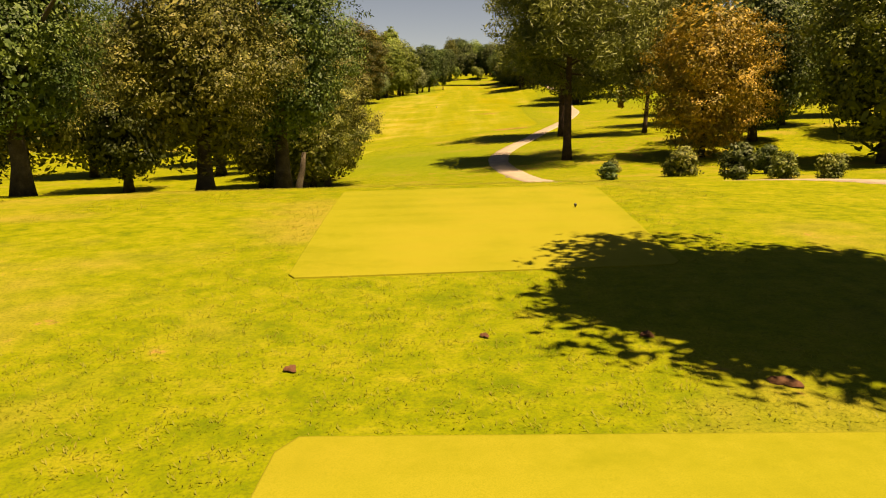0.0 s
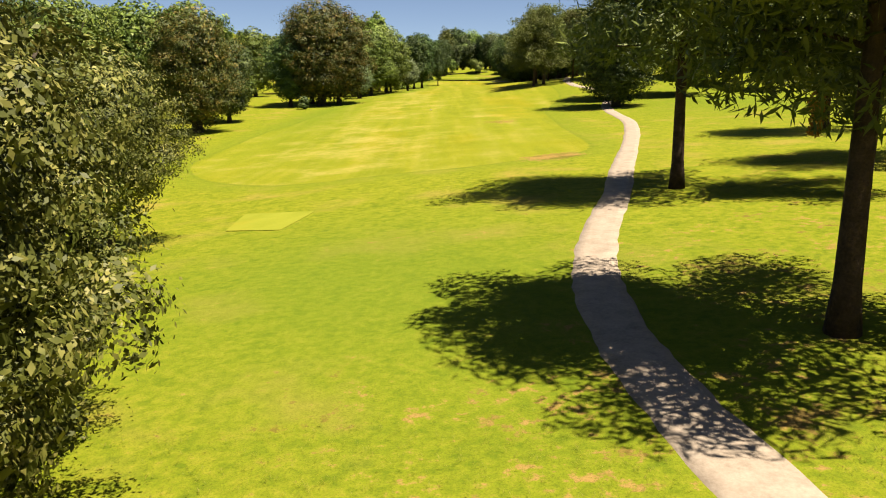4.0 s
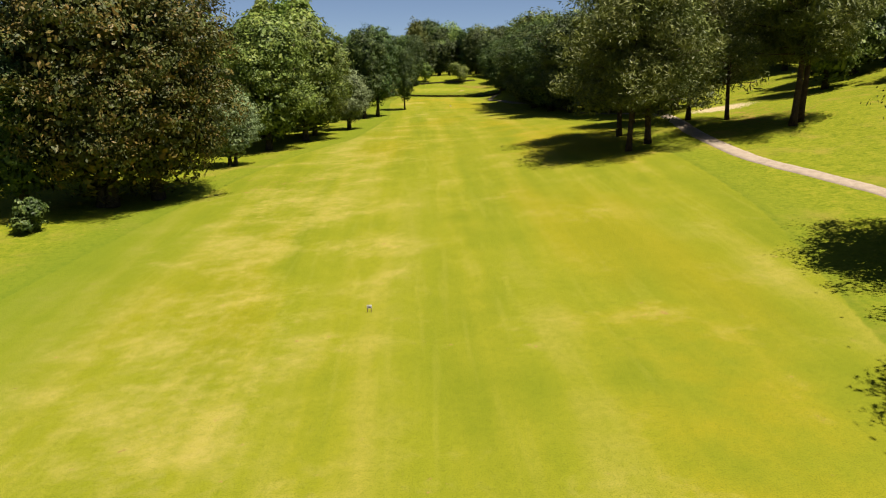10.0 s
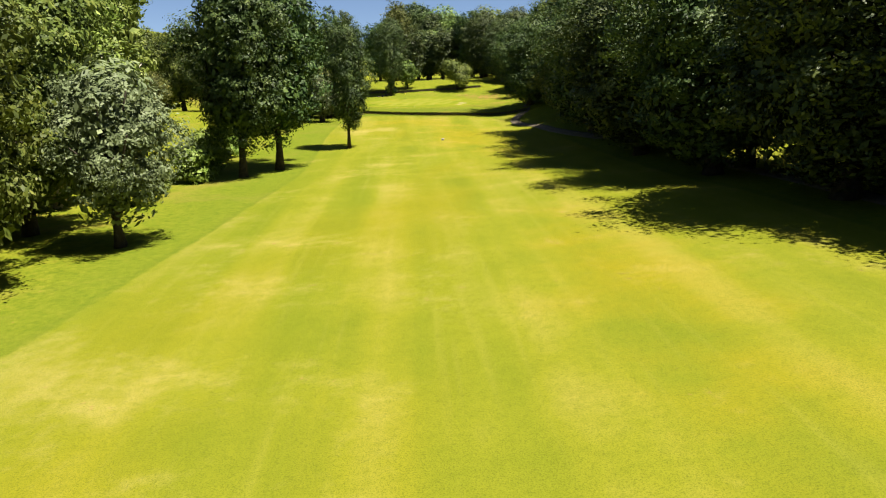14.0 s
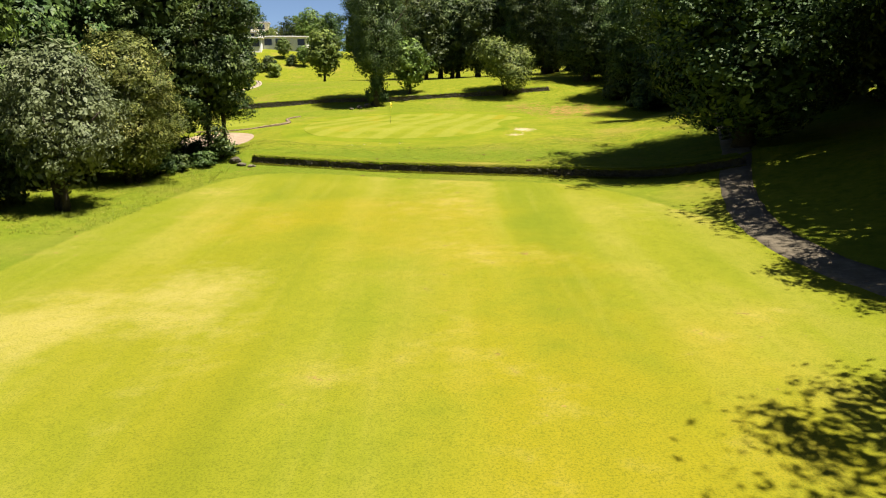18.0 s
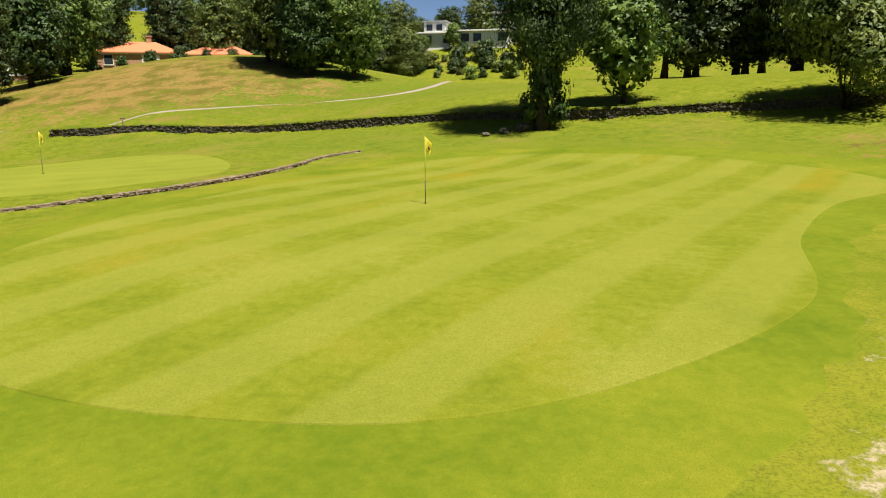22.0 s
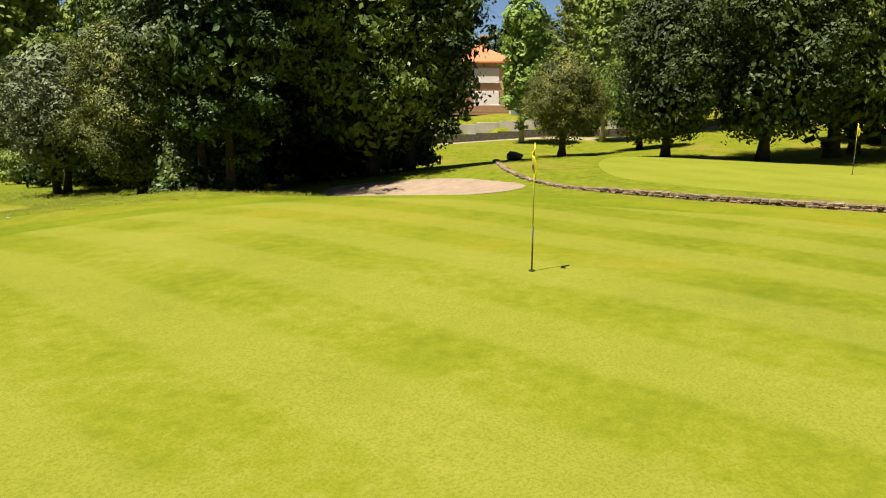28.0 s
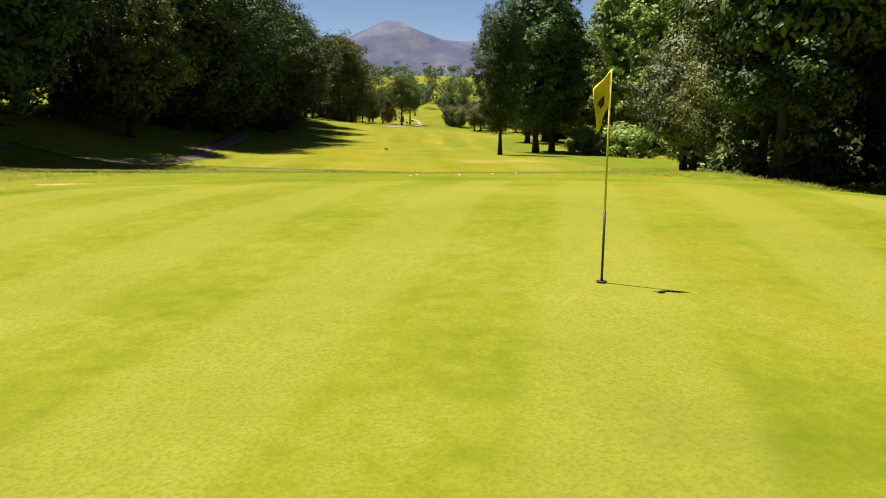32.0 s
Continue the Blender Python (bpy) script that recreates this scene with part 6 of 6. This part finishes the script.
# hedges and gardens above the parched hill
for i in range(14):
    plant(under, -108 + i * 3.6, 496 + i * 3.0, 0.55 + 0.1 * math.sin(i * 2.1), i)
for i in range(44):
    plant((bush_bright, bush_gold, under, bush_dark)[i % 4], -84 + i * 1.1 + R.uniform(-1, 1), 566 + R.uniform(0, 26), R.uniform(0.7, 1.3), i)
for i in range(8):
    plant(small if i > 1 else oak_far, -86 + i * 7.5, 590 + R.uniform(-8, 20), R.uniform(0.6, 0.9), i)


# ---- grass tufts ----
def tufts(name, seed, count, area, blades, tall, material, label):
    """Loose bent blades in clumps; one uncountable mass."""
    rng = np.random.default_rng(seed)
    x = rng.uniform(area[0], area[1], count)
    y = rng.uniform(area[2], area[3], count)
    clear = np.ones(count, bool)
    for line in (TEE_BOX, TEE_NEAR, TEE_SMALL, APRON_LINE, BUNKER_LINE):
        clear &= inside_by(x, y, np.array(line)) < -0.05
    clear &= inside_by(x, y, FAIRWAY) < 0.2
    way = smooth_line(TRACK, 3)
    far = np.min(np.hypot(x[:, None] - way[None, :, 0], y[:, None] - way[None, :, 1]), 1)
    clear &= far > 1.4
    x, y = x[clear], y[clear]
    x, y = np.repeat(x, blades), np.repeat(y, blades)
    n = len(x)
    x = x + rng.normal(0, 0.07, n)
    y = y + rng.normal(0, 0.07, n)
    z = height(x, y)
    a = rng.uniform(0, 2 * math.pi, n)
    h = tall * rng.uniform(0.5, 1.3, n)
    lean = rng.uniform(0.7, 1.9, n) * h
    w = 0.012 + 0.08 * h
    dx, dy = np.cos(a), np.sin(a)
    base = np.stack([x, y, z - 0.01], 1)
    side = np.stack([-dy * w, dx * w, 0 * w], 1)
    tip = base + np.stack([dx * lean, dy * lean, h], 1)
    mid = base + np.stack([dx * lean * 0.35, dy * lean * 0.35, h * 0.62], 1)
    quads = np.stack([base - side * 0.5, mid - side * 0.35, tip, mid + side * 0.4], 1)
    return tagged(new(name, quads_of(name, quads, material)), label, "grass", kind="stuff")


BLADE = leaf_material("grass_blades", (0.12, 0.155, 0.012), (0.165, 0.182, 0.017), (0.23, 0.215, 0.032), 0.5)
BLADE_DRY = leaf_material("dry_grass_blades", (0.13, 0.145, 0.012), (0.17, 0.175, 0.018), (0.25, 0.22, 0.04), 0.5)
tufts("rough_grass", 91, 15000, (-13, 9, 5.5, 32), 5, 0.045, BLADE_DRY, "uneven tufts of rough grass round the tees")
tufts("rough_grass", 92, 12000, (-20, 14, 32, 64), 4, 0.06, BLADE_DRY, "uneven tufts of rough grass below the tees")
tufts("rough_grass", 93, 17000, (-12, 24, 405, 424), 5, 0.065, BLADE, "tufts of longer grass on the bank above the wall")
tufts("rough_grass", 94, 2500, (-16, -6, 395, 424), 5, 0.16, BLADE, "long grass at the foot of the trees")



def fringe(name, seed, line, count, side, tall, lift, hang, material, label):
    """Blades along a wall: hanging over its top or standing at its foot."""
    rng = np.random.default_rng(seed)
    way = smooth_line(line, 10)
    run = np.concatenate([[0], np.cumsum(np.linalg.norm(np.diff(way, axis=0), axis=1))])
    at = rng.uniform(0, run[-1], count // 6)
    at = np.repeat(at, 6) + rng.normal(0, 0.09, count // 6 * 6)
    n = len(at)
    x, y = np.interp(at, run, way[:, 0]), np.interp(at, run, way[:, 1]) + side + rng.normal(0, 0.06, n)
    z = np.minimum(height(x, y - side - 0.6), height(x, y - side + 0.6)) + lift
    h = tall * rng.uniform(0.4, 1.4, n)
    a = rng.uniform(0, 2 * math.pi, n)
    dx, dy = np.cos(a) * 0.6, np.sin(a) * 0.5 - 0.4
    w = 0.014 + 0.07 * h
    base = np.stack([x, y, z - 0.01], 1)
    across = np.stack([-dy * w, dx * w + 0.3 * w, 0 * w], 1)
    mid = base + np.stack([dx * h * 0.6, dy * h * 0.6, h * (0.5 if hang else 0.6)], 1)
    tip = base + np.stack([dx * h * 1.4, dy * h * 1.4, h * (-0.2 if hang else 0.95)], 1)
    quads = np.stack([base - across * 0.6, mid - across * 0.4, tip, mid + across * 0.5], 1)
    return tagged(new(name, quads_of(name, quads, material)), label, "grass", kind="stuff")


WALL_RUN = [(-5.0, 415.5), (2.7, 413.3), (8.3, 411.6), (16, 409.3), (27, 406.0)]
fringe("wall_grass", 97, WALL_RUN, 9000, -0.17, 0.13, 0.68, True, BLADE, "dry grass hanging over the top of the stone wall")
fringe("wall_weeds", 98, WALL_RUN, 9000, -0.36, 0.17, 0.0, False, BLADE, "green weeds growing at the foot of the stone wall")

# ---- distant mountain ----
def mountain():
    verts, faces = [], []
    nx, ny = 90, 16
    for j in range(ny):
        for i in range(nx):
            s, u = i / (nx - 1), j / (ny - 1)
            x, y = -1900 + 4400 * s, -3300 - 900 * u
            peak = 405 * math.exp(-((x - 190) / 330) ** 2) + 300 * math.exp(-((x + 420) / 420) ** 2) + 330 * math.exp(-((x - 850) / 420) ** 2) + 200 * math.exp(-((x - 1600) / 600) ** 2) + 120
            rough = noise.fractal(Vector((x * 0.004, y * 0.004, 1.7)), 0.9, 2.1, 5)
            fall = math.sin(math.pi / 2 * min(u * 1.25, 1)) ** 1.2
            verts.append((x, y, -40 + 0.76 * peak * fall * (1 + 0.06 * rough) + 9 * rough * fall))
    for j in range(ny - 1):
        for i in range(nx - 1):
            a = j * nx + i
            faces.append((a, a + nx, a + nx + 1, a + 1))
    # blue-violet haze of the distance is painted into the base colour
    m, t, p = shader("mountain_heath_painted_haze")
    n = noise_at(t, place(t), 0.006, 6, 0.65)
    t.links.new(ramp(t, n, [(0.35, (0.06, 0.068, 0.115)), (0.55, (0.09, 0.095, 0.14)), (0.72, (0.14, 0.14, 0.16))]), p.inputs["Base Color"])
    p.inputs["Roughness"].default_value = 1.0
    p.inputs["Specular IOR Level"].default_value = 0.0
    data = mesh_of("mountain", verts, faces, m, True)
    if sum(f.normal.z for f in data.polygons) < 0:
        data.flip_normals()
    return tagged(new("mountain_backdrop", data), "bare mountain far beyond the course, painted grey-violet with haze", "mountain", kind="structure")


mountain()
